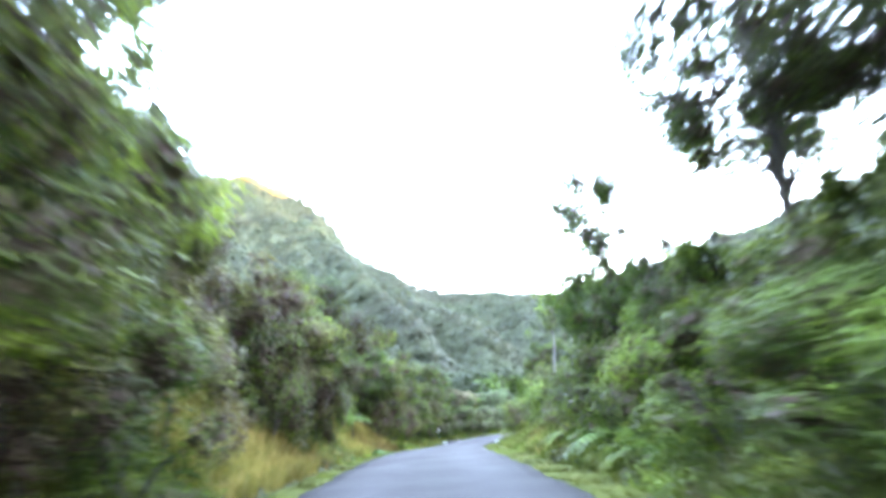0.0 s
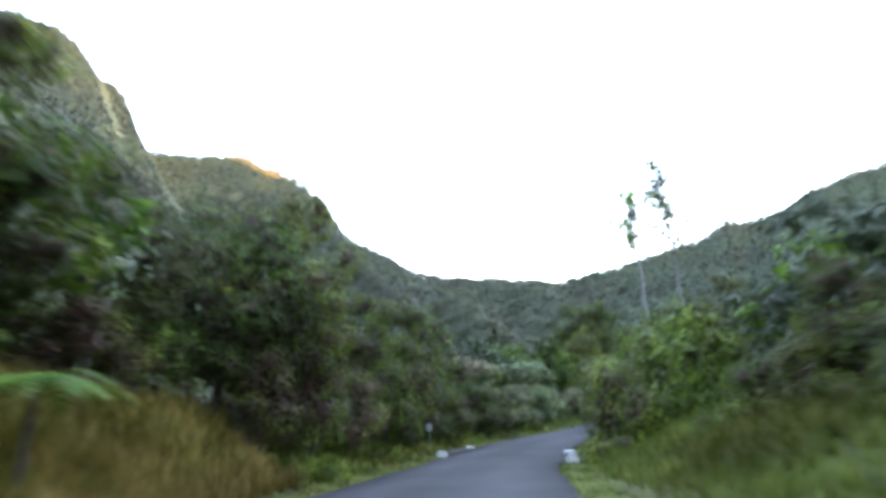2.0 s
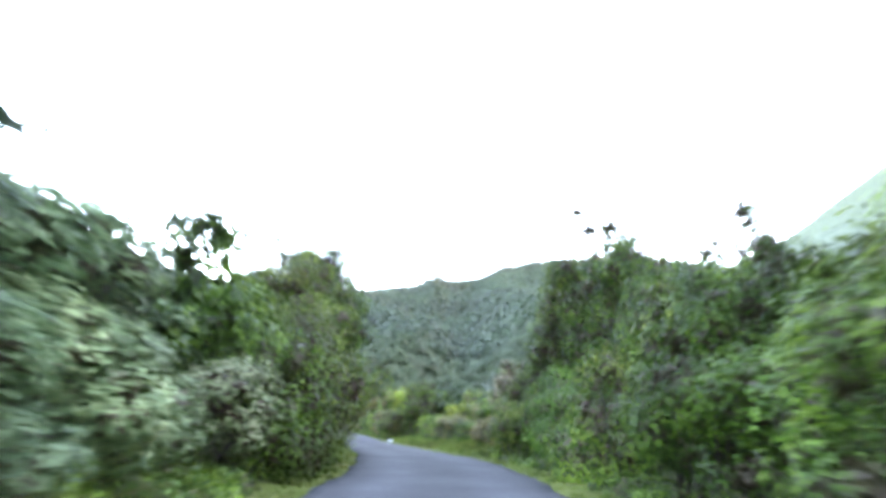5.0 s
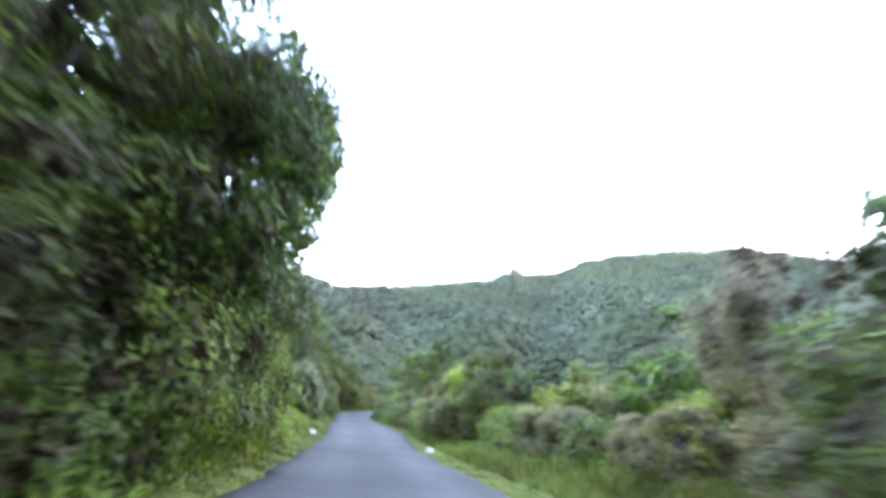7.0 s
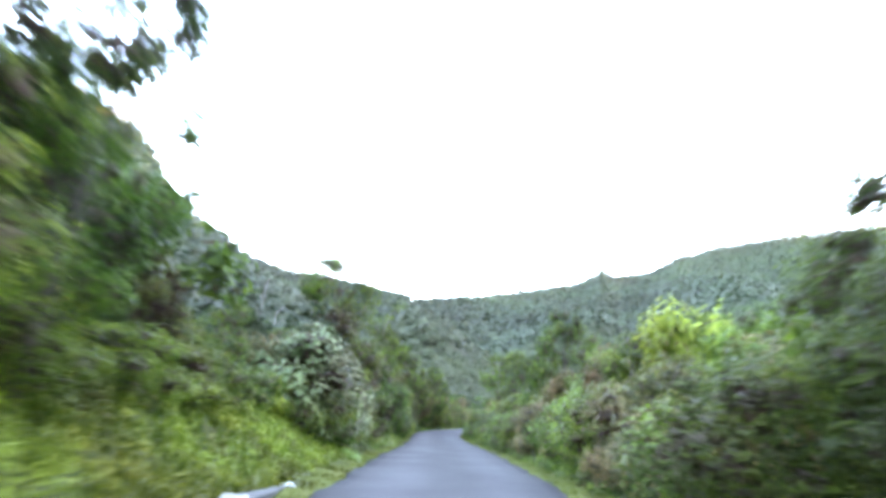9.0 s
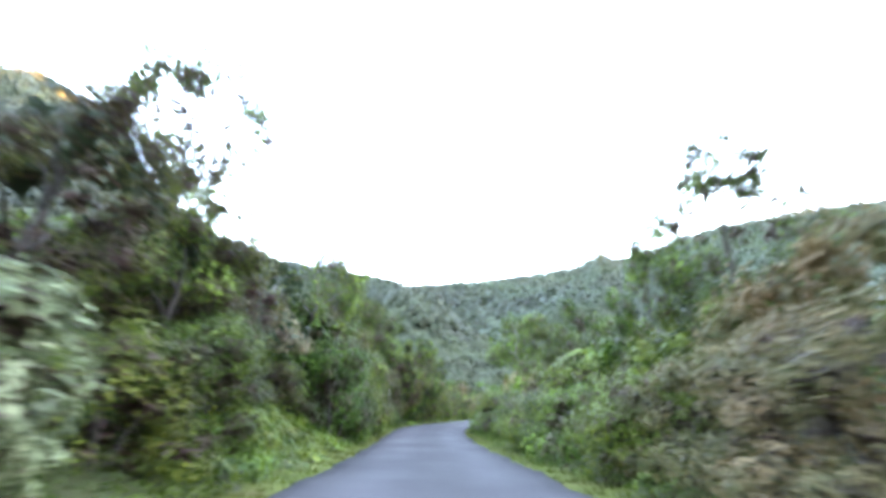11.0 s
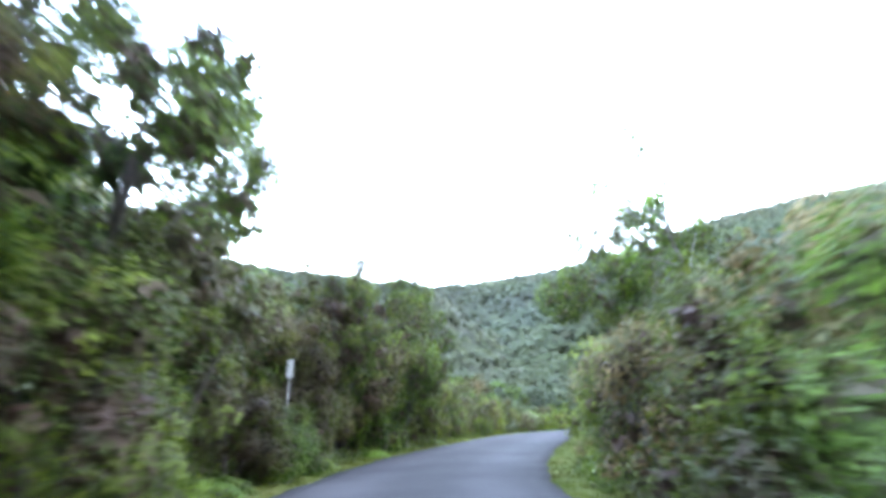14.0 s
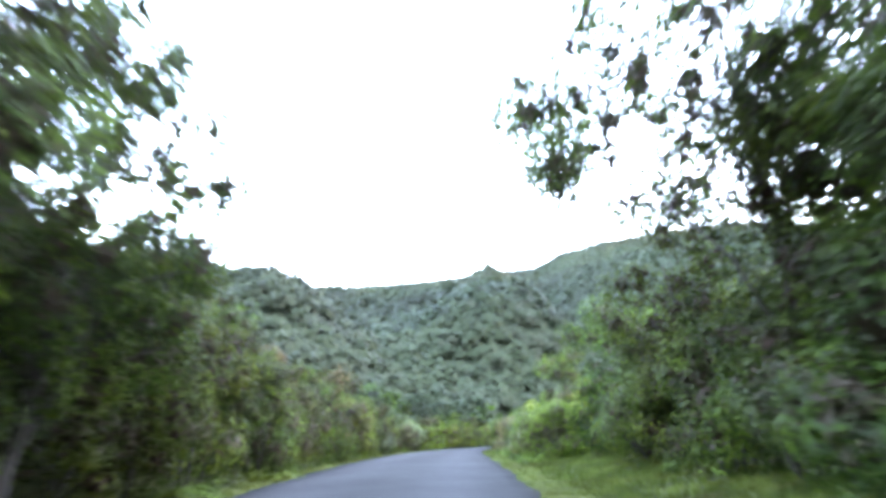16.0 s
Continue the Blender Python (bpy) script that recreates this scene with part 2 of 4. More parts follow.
def plain_mat(name, a, b, scale, rough, bump=0.3, dist=0.01):
    m, nt, p, out = base_mat(name)
    tc = nt.nodes.new("ShaderNodeTexCoord")
    n = tex(nt, "ShaderNodeTexNoise", scale, tc.outputs["Object"], Detail=8.0, Roughness=0.7)
    r = ramp(nt, [(0.32, a), (0.66, b)])
    nt.links.new(n.outputs["Fac"], r.inputs[0])
    nt.links.new(r.outputs[0], p.inputs["Base Color"])
    p.inputs["Roughness"].default_value = rough
    bp = nt.nodes.new("ShaderNodeBump")
    bp.inputs["Strength"].default_value, bp.inputs["Distance"].default_value = bump, dist
    nt.links.new(n.outputs["Fac"], bp.inputs["Height"])
    nt.links.new(bp.outputs[0], p.inputs["Normal"])
    return m


ASPHALT, GROUND, VERGE = asphalt_mat(), ground_mat(), verge_mat()
CONCRETE = plain_mat("weathered_concrete", (0.014, 0.014, 0.013), (0.044, 0.042, 0.038), 5.0, 0.95)
WHITEWASH = plain_mat("chipped_white_paint", (0.34, 0.34, 0.33), (0.62, 0.62, 0.61), 7.0, 0.7)
PLATE = plain_mat("white_plate", (0.70, 0.70, 0.70), (0.82, 0.82, 0.82), 3.0, 0.5, 0.05)
POST = plain_mat("galvanised_post", (0.25, 0.25, 0.25), (0.4, 0.4, 0.4), 12.0, 0.5, 0.1)

# ---- plan of the road ----
NODES = ((0.4, -40, -0.2), (0.2, -20, -0.1), (0.0, 0.0, 0.00), (0.4, 12.1, 0.11), (0.7, 24.0, 0.18), (1.4, 35.9, 0.10), (3.1, 43.9, 0.08),
         (6.2, 51.2, 0.38), (10.4, 57.9, 0.56), (15.0, 64.3, 0.90), (19.5, 71.0, 1.20), (23.2, 78.1, 1.47),
         (26.1, 85.5, 1.67), (29.6, 97.0, 2.21), (34.5, 112.4, 2.99), (39.3, 127.5, 3.68), (43.9, 142.9, 4.57),
         (46.2, 150.5, 5.07), (48.8, 158.1, 5.61), (52.1, 165.4, 6.16), (56.1, 172.4, 6.75), (62.2, 182.7, 7.59),
         (69.3, 194.8, 8.57), (77.5, 207.0, 9.45), (88.0, 217.5, 10.3), (102.0, 225.0, 11.1), (120.0, 230.0, 11.8), (140.0, 232.0, 12.4))


def spline(nodes, step=0.5):
    P = [Vector(n) for n in nodes]
    P = [2 * P[0] - P[1]] + P + [2 * P[-1] - P[-2]]
    out = []
    for i in range(1, len(P) - 2):
        a, b, c, d = P[i - 1:i + 3]
        n = max(2, int((c - b).length / step))
        for k in range(n):
            t = k / n
            out.append(0.5 * (2 * b + (c - a) * t + (2 * a - 5 * b + 4 * c - d) * t * t + (3 * b - a - 3 * c + d) * t ** 3))
    out.append(P[-2])
    return np.array([tuple(v) for v in out])


LINE = spline(NODES)
_seg = np.diff(LINE, axis=0)
ARC = np.r_[0, np.cumsum(np.hypot(_seg[:, 0], _seg[:, 1]))]
ARC -= ARC[np.argmin(np.hypot(LINE[:, 0], LINE[:, 1]))]      # 0 where the drive begins
TAN = np.gradient(LINE, axis=0)
TAN /= np.hypot(TAN[:, 0], TAN[:, 1])[:, None]

LEFT_EDGE = ((-60, 2.8), (0, 3.0), (14, 3.3), (34, 3.6), (44, 2.9), (55, 2.5), (80, 2.8), (94, 2.75), (102, 2.4), (110, 2.2), (116, 2.35),
             (130, 2.95), (143, 2.85), (155, 2.95), (166, 3.35), (176, 4.5), (183, 5.2), (192, 5.1), (202, 4.8), (215, 4.0), (300, 2.7))
RIGHT_EDGE = ((-60, 2.4), (20, 2.4), (36, 2.2), (44, 2.0), (52, 1.9), (60, 2.3), (85, 2.6), (94, 2.6), (100, 2.35), (106, 2.2), (112, 2.4),
              (118, 2.85), (135, 2.95), (143, 2.75), (151, 2.35), (166, 1.9), (177, 1.5), (187, 1.6), (194, 2.0), (205, 2.4), (300, 2.5))
BANK_L = ((-60, 2.4), (30, 2.6), (50, 1.6), (80, 1.2), (100, 1.2), (108, 2.2), (125, 1.6), (150, 1.8), (240, 1.2))
BANK_R = ((-60, 1.6), (20, 1.6), (42, 1.2), (55, 0.6), (110, 0.4), (130, 0.9), (170, 0.8), (178, 0.3), (200, 0.4), (260, 0.6))


def table(tab, s):
    a = np.array(tab)
    return np.interp(s, a[:, 0], a[:, 1])


def road_coords(x, y):
    """Arc length along the road, distance to its right, and height of the road there."""
    x, y = np.atleast_1d(x).astype(float), np.atleast_1d(y).astype(float)
    idx = np.empty(len(x), int)
    for a in range(0, len(x), 4000):
        d = (x[a:a + 4000, None] - LINE[None, :, 0]) ** 2 + (y[a:a + 4000, None] - LINE[None, :, 1]) ** 2
        idx[a:a + 4000] = d.argmin(1)
    dx, dy = x - LINE[idx, 0], y - LINE[idx, 1]
    lat = dx * TAN[idx, 1] - dy * TAN[idx, 0]
    lat = np.sign(lat) * np.hypot(dx, dy)
    return ARC[idx], lat, LINE[idx, 2]


# ---- plan of the valley: ridge heights round its middle, by bearing (degrees to the left of north) ----
MID = (30.0, 100.0)
# -180 to -85 is out of view: heights added to shade or sun the seen crests
RIDGE = ((-180, 650, 500), (-150, 650, 690), (-122.6, 650, 690), (-121.2, 650, 362), (-100, 650, 370), (-85, 650, 330), (-72, 650, 240),
         (-66, 650, 212), (-62, 650, 228), (-58, 650, 240), (-52, 650, 246), (-46, 650, 243), (-42, 650, 236), (-39, 640, 215), (-36, 607, 202),
         (-34, 585, 203), (-32, 563, 182), (-29, 530, 166), (-24, 483, 145), (-18, 428, 123), (-14, 400, 112), (-8, 395, 117), (-2, 390, 120), (3, 393, 124),
         (6, 396, 132), (8, 398, 144), (10, 400, 151), (12, 417, 163), (14, 433, 181), (16, 455, 220), (18, 505, 264), (20, 545, 294), (22, 570, 308), (25, 610, 344), (28, 627, 342),
         (35, 648, 338), (36, 650, 368), (37.5, 650, 412), (39, 650, 423), (40, 650, 416), (41.5, 650, 450), (44, 650, 474), (55, 650, 450), (80, 650, 380), (120, 650, 420), (180, 650, 500))


def fbm(x, y, scale, octaves=4):
    v, amp = np.zeros(len(x)), 1.0
    r = np.random.default_rng(int(scale * 1000) % 9999)
    for o in range(octaves):
        for _ in range(3):
            th, ph = r.uniform(0, 6.28), r.uniform(0, 6.28, 2)
            k = scale * 2 ** o * r.uniform(0.7, 1.3)
            u, w = x * math.cos(th) + y * math.sin(th), -x * math.sin(th) + y * math.cos(th)
            v += amp * np.sin(u * k + ph[0]) * np.sin(w * k * 0.8 + ph[1])
        amp *= 0.5
    return v / 3.0


def valley(x, y):
    dx, dy = x - MID[0], y - MID[1]
    r, az = np.hypot(dx, dy), np.degrees(np.arctan2(-dx, dy))
    tab = np.array(RIDGE)
    far, h = np.interp(az, tab[:, 0], tab[:, 1]), np.interp(az, tab[:, 0], tab[:, 2])
    u = r / far
    g = np.where(u < 1, u ** 1.45, np.maximum(1 - (u - 1) * 0.9, 0.25))
    mid = np.clip(u * (1 - u) * 4, 0, 1) * np.clip((1 - u) * 2.5, 0, 1)
    spur = np.sin(np.radians(az) * 23 + 2.0 * np.sin(u * 5)) * 9 * mid
    lump = fbm(x, y, 0.02) * 5 * np.clip(u * 2, 0, 1) * np.clip((1.02 - u) * 3, 0.15, 1)
    return 3 + h * g + spur + lump


def ground_z(x, y):
    x, y = np.atleast_1d(x).astype(float), np.atleast_1d(y).astype(float)
    s, lat, zr = road_coords(x, y)
    edge = np.where(lat < 0, table(LEFT_EDGE, s), table(RIGHT_EDGE, s))
    bank = np.where(lat < 0, table(BANK_L, s), table(BANK_R, s))
    d = np.abs(lat) - edge
    near = zr - 0.06 + 0.02 * np.clip(d, 0, 1.2) + bank * smooth01(0.9, 4.6, d) + 0.16 * np.clip(d - 3.5, 0, 60) * np.where(lat < 0, 1.0, 0.6)
    near += fbm(x, y, 0.35, 3) * 0.12 * smooth01(0.6, 3.0, d)
    w = smooth01(22, 80, np.abs(lat))
    return near * (1 - w) + valley(x, y) * w


def place(s, lat):
    """World x, y and heading (radians) of a spot s metres along the road and lat metres to its right."""
    i = int(np.argmin(np.abs(ARC - s)))
    t = TAN[i]
    return LINE[i, 0] + t[1] * lat, LINE[i, 1] - t[0] * lat, math.atan2(-t[0], t[1])


def spacing(lo, hi, inner_lo, inner_hi, step, grow=1.16, top=14.0):
    a = list(np.arange(inner_lo, inner_hi, step))
    d, v = step, a[-1]
    while v < hi:
        d = min(d * grow, top)
        v += d
        a.append(v)
    d, v, pre = step, a[0], []
    while v > lo:
        d = min(d * grow, top)
        v -= d
        pre.append(v)
    return np.array(pre[::-1] + a)


def build_ground():
    gx = spacing(-1100, 1200, -14, 90, 1.5, top=16.0)
    gy = spacing(-900, 1250, -30, 250, 1.5, top=16.0)
    X, Y = np.meshgrid(gx, gy)
    x, y = X.ravel(), Y.ravel()
    z = ground_z(x, y)
    nx, ny = len(gx), len(gy)
    i = np.arange(nx * ny).reshape(ny, nx)
    f = np.stack([i[:-1, :-1], i[:-1, 1:], i[1:, 1:], i[1:, :-1]], -1).reshape(-1, 4)
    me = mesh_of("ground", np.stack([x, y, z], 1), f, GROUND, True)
    tagged(new("ground", me), "forested valley floor rising into steep green mountains", "ground", kind="structure")


def build_road():
    """The carriageway: a slightly crowned sheet with a ragged edge and its own thickness."""
    idx = np.where((ARC > -38) & (ARC < 262))[0]
    cross = np.linspace(0, 1, 13)
    V, F, UV = [], [], []
    for k, i in enumerate(idx):
        s = ARC[i]
        l = -table(LEFT_EDGE, s) + 0.07 * math.sin(s * 1.3) + 0.05 * math.sin(s * 3.1 + 1)
        r = table(RIGHT_EDGE, s) + 0.07 * math.sin(s * 1.1 + 2) + 0.05 * math.sin(s * 2.7)
        ring = [(l, -0.12)] + [(l + (r - l) * c, 0.05 * (1 - (2 * c - 1) ** 2)) for c in cross] + [(r, -0.12)]
        for lat, h in ring:
            V.append((LINE[i, 0] + TAN[i, 1] * lat, LINE[i, 1] - TAN[i, 0] * lat, LINE[i, 2] + h))
            UV.append(((lat - l) / (r - l), s))
    n = len(cross) + 2
    for k in range(len(idx) - 1):
        for j in range(n - 1):
            a = k * n + j
            F.append((a, a + 1, a + n + 1, a + n))
    me = mesh_of("road", V, F, ASPHALT, True)
    uv = me.uv_layers.new(name="UVMap")
    for lp in me.loops:
        uv.data[lp.index].uv = UV[lp.vertex_index]
    tagged(new("road", me), "narrow dark grey asphalt road without markings, worn edges", "road", kind="structure")


def build_verge(side, name):
    """The strip of turf along one edge of the road."""
    idx = np.where((ARC > -38) & (ARC < 262))[0]
    V, F = [], []
    offs = (-0.12, 0.08, 0.25, 0.45, 0.65, 0.85, 1.1)
    rows = []
    for i in idx:
        s = ARC[i]
        e = table(LEFT_EDGE, s) if side < 0 else table(RIGHT_EDGE, s)
        for o in offs:
            lat = side * (e + o)
            rows.append((LINE[i, 0] + TAN[i, 1] * lat, LINE[i, 1] - TAN[i, 0] * lat, LINE[i, 2], o))
    R = np.array(rows)
    z = ground_z(R[:, 0], R[:, 1])
    lift = 0.05 + 0.03 * np.sin(R[:, 0] * 3 + R[:, 1] * 2.2)
    z = np.where(R[:, 3] < 0, R[:, 2] - 0.10, z + lift)
    n = len(offs)
    for k in range(len(idx) - 1):
        for j in range(n - 1):
            a = k * n + j
            F.append((a, a + 1, a + n + 1, a + n) if side > 0 else (a + 1, a, a + n, a + n + 1))
    me = mesh_of(name, np.stack([R[:, 0], R[:, 1], z], 1), F, VERGE, True)
    tagged(new(name, me), "mown grass verge beside the asphalt", "verge", kind="structure")


build_ground()
build_road()
build_verge(-1, "verge_left")
build_verge(1, "verge_right")


# ---- plants ----
def unit(n, r=None):
    v = (r or rng).normal(size=(n, 3))
    return v / np.linalg.norm(v, axis=1)[:, None]


def leaf_quads(pts, nrm, size, droop=0.2, aspect=0.5):
    """One pointed leaf at each point, facing along nrm."""
    n = len(pts)
    t = np.cross(nrm, unit(n))
    t /= np.linalg.norm(t, axis=1)[:, None] + 1e-9
    t[:, 2] -= droop
    t /= np.linalg.norm(t, axis=1)[:, None] + 1e-9
    b = np.cross(nrm, t)
    b /= np.linalg.norm(b, axis=1)[:, None] + 1e-9
    s = (size * rng.uniform(0.6, 1.35, n))[:, None]
    w = b * s * aspect * 0.5
    V = np.stack([pts - t * s * 0.5 + w * rng.uniform(0.4, 1.0, (n, 1)), pts + t * s * 0.5, pts - t * s * rng.uniform(0.0, 0.5, (n, 1)) - w], 1)
    return V.reshape(-1, 3), np.arange(3 * n).reshape(-1, 3)


def join(parts):
    V, F, o = [], [], 0
    for v, f in parts:
        V.append(v), F.append(f + o)
        o += len(v)
    return np.concatenate(V), np.concatenate(F)


def tube(path, radii, sides=6):
    P = np.array(path, float)
    V, F = [], []
    for k in range(len(P)):
        d = P[min(k + 1, len(P) - 1)] - P[max(k - 1, 0)]
        d /= np.linalg.norm(d) + 1e-9
        a = np.cross(d, (0.31, 0.95, 0.05))
        a /= np.linalg.norm(a) + 1e-9
        b = np.cross(d, a)
        for j in range(sides):
            th = 6.28319 * j / sides
            V.append(P[k] + radii[k] * (a * math.cos(th) + b * math.sin(th)))
    for k in range(len(P) - 1):
        for j in range(sides):
            j2 = (j + 1) % sides
            F.append((k * sides + j, k * sides + j2, (k + 1) * sides + j2, (k + 1) * sides + j))
    return np.array(V), np.array(F)


def clump_cloud(centres, radii, count, leaf, droop, aspect, flat=0.8, core=0.10):
    """Small leaves on the shells of many overlapping clumps, thickest towards the light, and larger shaded ones inside."""
    w = radii ** 2
    mid, half = centres.mean(0), np.ptp(centres, axis=0) / 2 + radii.mean()
    out = []
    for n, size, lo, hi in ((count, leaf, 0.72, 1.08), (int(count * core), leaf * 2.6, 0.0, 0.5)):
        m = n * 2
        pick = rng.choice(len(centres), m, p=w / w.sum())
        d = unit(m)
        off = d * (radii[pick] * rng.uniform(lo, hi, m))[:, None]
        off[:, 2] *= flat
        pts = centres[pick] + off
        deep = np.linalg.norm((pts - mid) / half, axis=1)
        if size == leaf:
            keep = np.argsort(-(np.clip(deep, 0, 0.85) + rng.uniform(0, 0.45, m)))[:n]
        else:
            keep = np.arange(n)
        pick, d, pts = pick[keep], d[keep], pts[keep]
        nrm = d * np.array((0.9, 0.9, 0.7)) + 0.30 * unit(n)
        nrm[:, 2] += 0.55
        nrm /= np.linalg.norm(nrm, axis=1)[:, None]
        out.append(leaf_quads(pts, nrm, np.minimum(size, radii[pick] * 0.75), droop, aspect))
    return (*join(out), count)


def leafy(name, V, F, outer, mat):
    """A crown's mesh: leaves of its own kind outside, brown ones in the depth of the clumps."""
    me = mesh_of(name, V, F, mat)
    me.materials.append(INNER_LEAF)
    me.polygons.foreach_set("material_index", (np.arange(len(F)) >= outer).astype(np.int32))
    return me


def make_tree(name, label, category, height, spread, base, clumps, count, leaf, mat, bark=None, lean=0.0, droop=0.2,
              aspect=0.5, clump_size=0.3, trunk_r=0.14, group="roadside trees", shell=0.55, limbs=9, core=0.12):
    """A tapered trunk, limbs to the clumps, and a crown of leaves; base: where the crown begins, as a share of the height."""
    root = thing(name, label, category, group)
    bark = bark or BARK
    top = height * 0.86
    path = [np.array((lean * height * (k / 7) ** 1.6 + 0.10 * math.sin(k * 1.7) * (k > 0), 0.10 * math.cos(k * 1.3) * (k > 0), -0.3 + (top + 0.3) * k / 7)) for k in range(8)]
    trunk = part("trunk", mesh_of("trunk", *tube(path, [trunk_r * (1.25 - 1.1 * k / 7) for k in range(8)], 7), bark, True), root)
    mid_z, half = height * (1 + base) / 2, height * (1 - base) / 2
    d = unit(clumps)
    rad = rng.uniform(shell * 0.5, 1.0, clumps) ** 0.6
    C = np.stack([d[:, 0] * rad * spread, d[:, 1] * rad * spread, mid_z + np.sign(d[:, 2]) * np.abs(d[:, 2]) ** 1.25 * rad * half * 0.94], 1)
    C[:, 0] += lean * height * (np.clip(C[:, 2] / height, 0, 1) ** 1.6)
    R = rng.uniform(0.65, 1.35, clumps) * clump_size * spread
    gap = np.linalg.norm(C[:, None] - C[None], axis=2) - R[None] - R[:, None] + 99 * np.eye(clumps)
    link = gap < (0.12 if clump_size < 0.25 else -0.1 * clump_size * spread)
    held = np.zeros(clumps, bool)
    held[np.argmin(np.linalg.norm(C - C.mean(0), axis=1))] = True
    for _ in range(12):
        held |= (link & held[None]).any(1)
    C, R = C[held], R[held]
    clumps = len(C)
    for c in C[rng.permutation(clumps)[:limbs]]:
        k = int(np.clip(c[2] / top * 7 - rng.uniform(0.8, 2.0), 1, 6))
        a = path[k]
        m = (a + c) / 2 + np.array((0, 0, 0.12 * np.linalg.norm(c - a))) + 0.16 * np.linalg.norm(c - a) * unit(1)[0]
        q = trunk_r * (0.6 - 0.05 * k) * (0.55 if limbs > 15 else 1.0)
        limb = tube([a, (a + m) / 2 + 0.05 * unit(1)[0], m, (m + c) / 2, c], [q, q * 0.8, q * 0.6, q * 0.4, q * 0.15], 5)
        part("branch", mesh_of("branch", *limb, bark, True), trunk)
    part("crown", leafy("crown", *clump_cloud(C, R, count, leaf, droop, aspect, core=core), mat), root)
    return root


def make_shrub(name, label, height, spread, clumps, count, leaf, mat, droop=0.2, aspect=0.5, clump_size=0.36, group="roadside shrubs", stems=4, category="shrub"):
    """A many-stemmed bush whose leaves reach the ground."""
    root = thing(name, label, category, group)
    th, rr = rng.uniform(0, 6.283, clumps), np.sqrt(rng.random(clumps))
    zz = rng.random(clumps) ** 0.8
    w = np.sqrt(np.clip(1 - (zz - 0.25) ** 2 * 1.3, 0.05, 1))
    C = np.stack([np.cos(th) * rr * w * spread * 0.8, np.sin(th) * rr * w * spread * 0.8, height * (0.08 + 0.80 * zz)], 1)
    R = rng.uniform(0.45, 1.45, clumps) * clump_size * spread
    for c in C[rng.permutation(clumps)[:stems]]:
        a = np.array((c[0] * 0.15, c[1] * 0.15, -0.25))
        m = a * 0.5 + c * 0.5 + np.array((0, 0, 0.15 * height)) * 0.5
        part("stem", mesh_of("stem", *tube([a, (a + m) / 2, m, c], [0.05, 0.04, 0.03, 0.012], 5), BARK, True), root)
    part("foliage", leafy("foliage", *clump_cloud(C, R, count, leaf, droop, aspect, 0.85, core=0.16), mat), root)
    return root


def make_fern(name, label, fronds, length, mat, rise=1.0, trunk=0.0):
    root = thing(name, label, "fern", "roadside ferns")
    V, F, o = [], [], 0
    for k in range(fronds):
        az = 6.283 * k / fronds + rng.uniform(-0.25, 0.25)
        el = rise * rng.uniform(0.75, 1.2)
        L = length * rng.uniform(0.75, 1.15)
        d = np.array((math.cos(az), math.sin(az), 0))
        sd = np.array((-math.sin(az), math.cos(az), 0))
        n = 15
        pts = [np.array((0, 0, trunk)) + d * (L * (i / n)) * (0.55 + 0.45 * i / n) + np.array((0, 0, el * L * (1.1 * i / n - 1.25 * (i / n) ** 2.2))) for i in range(n + 1)]
        for i in range(1, n):
            u = i / n
            wdt = 0.26 * L * math.sin(math.pi * min(1, u * 0.85 + 0.12)) ** 0.8
            step = pts[i + 1] - pts[i]
            for sg in (-1, 1):
                tip = pts[i] + sd * sg * wdt + step * 1.4 + np.array((0, 0, -0.18 * wdt))
                V += [pts[i], pts[i] + step * 0.85, tip]
                F.append((o, o + 1, o + 2))
                o += 3
    part("rosette", mesh_of("rosette", V, F, mat), root)
    if trunk:
        part("trunk", mesh_of("trunk", *tube([(0, 0, -0.2), (0.04, 0, trunk * 0.5), (0, 0, trunk)], [0.11, 0.09, 0.08], 7), BARK, True), root)
    return root


def set_at(proto, s, lat, size=1.0, turn=None, wide=1.0, sink=0.05, label=""):
    x, y, h = place(s, lat)
    z = float(ground_z(x, y)[0]) - sink
    a = rng.uniform(0, 6.283) if turn is None else h + turn
    ob = copy_thing(proto, Matrix.Translation((x, y, z)) @ Matrix.Rotation(a, 4, "Z") @ Matrix.Diagonal((size * wide, size * wide, size, 1)))
    if label:
        tagged(ob, label)
    return ob


PROTO = {}


def proto(key, ob):
    PROTO.setdefault(key, []).append(ob)


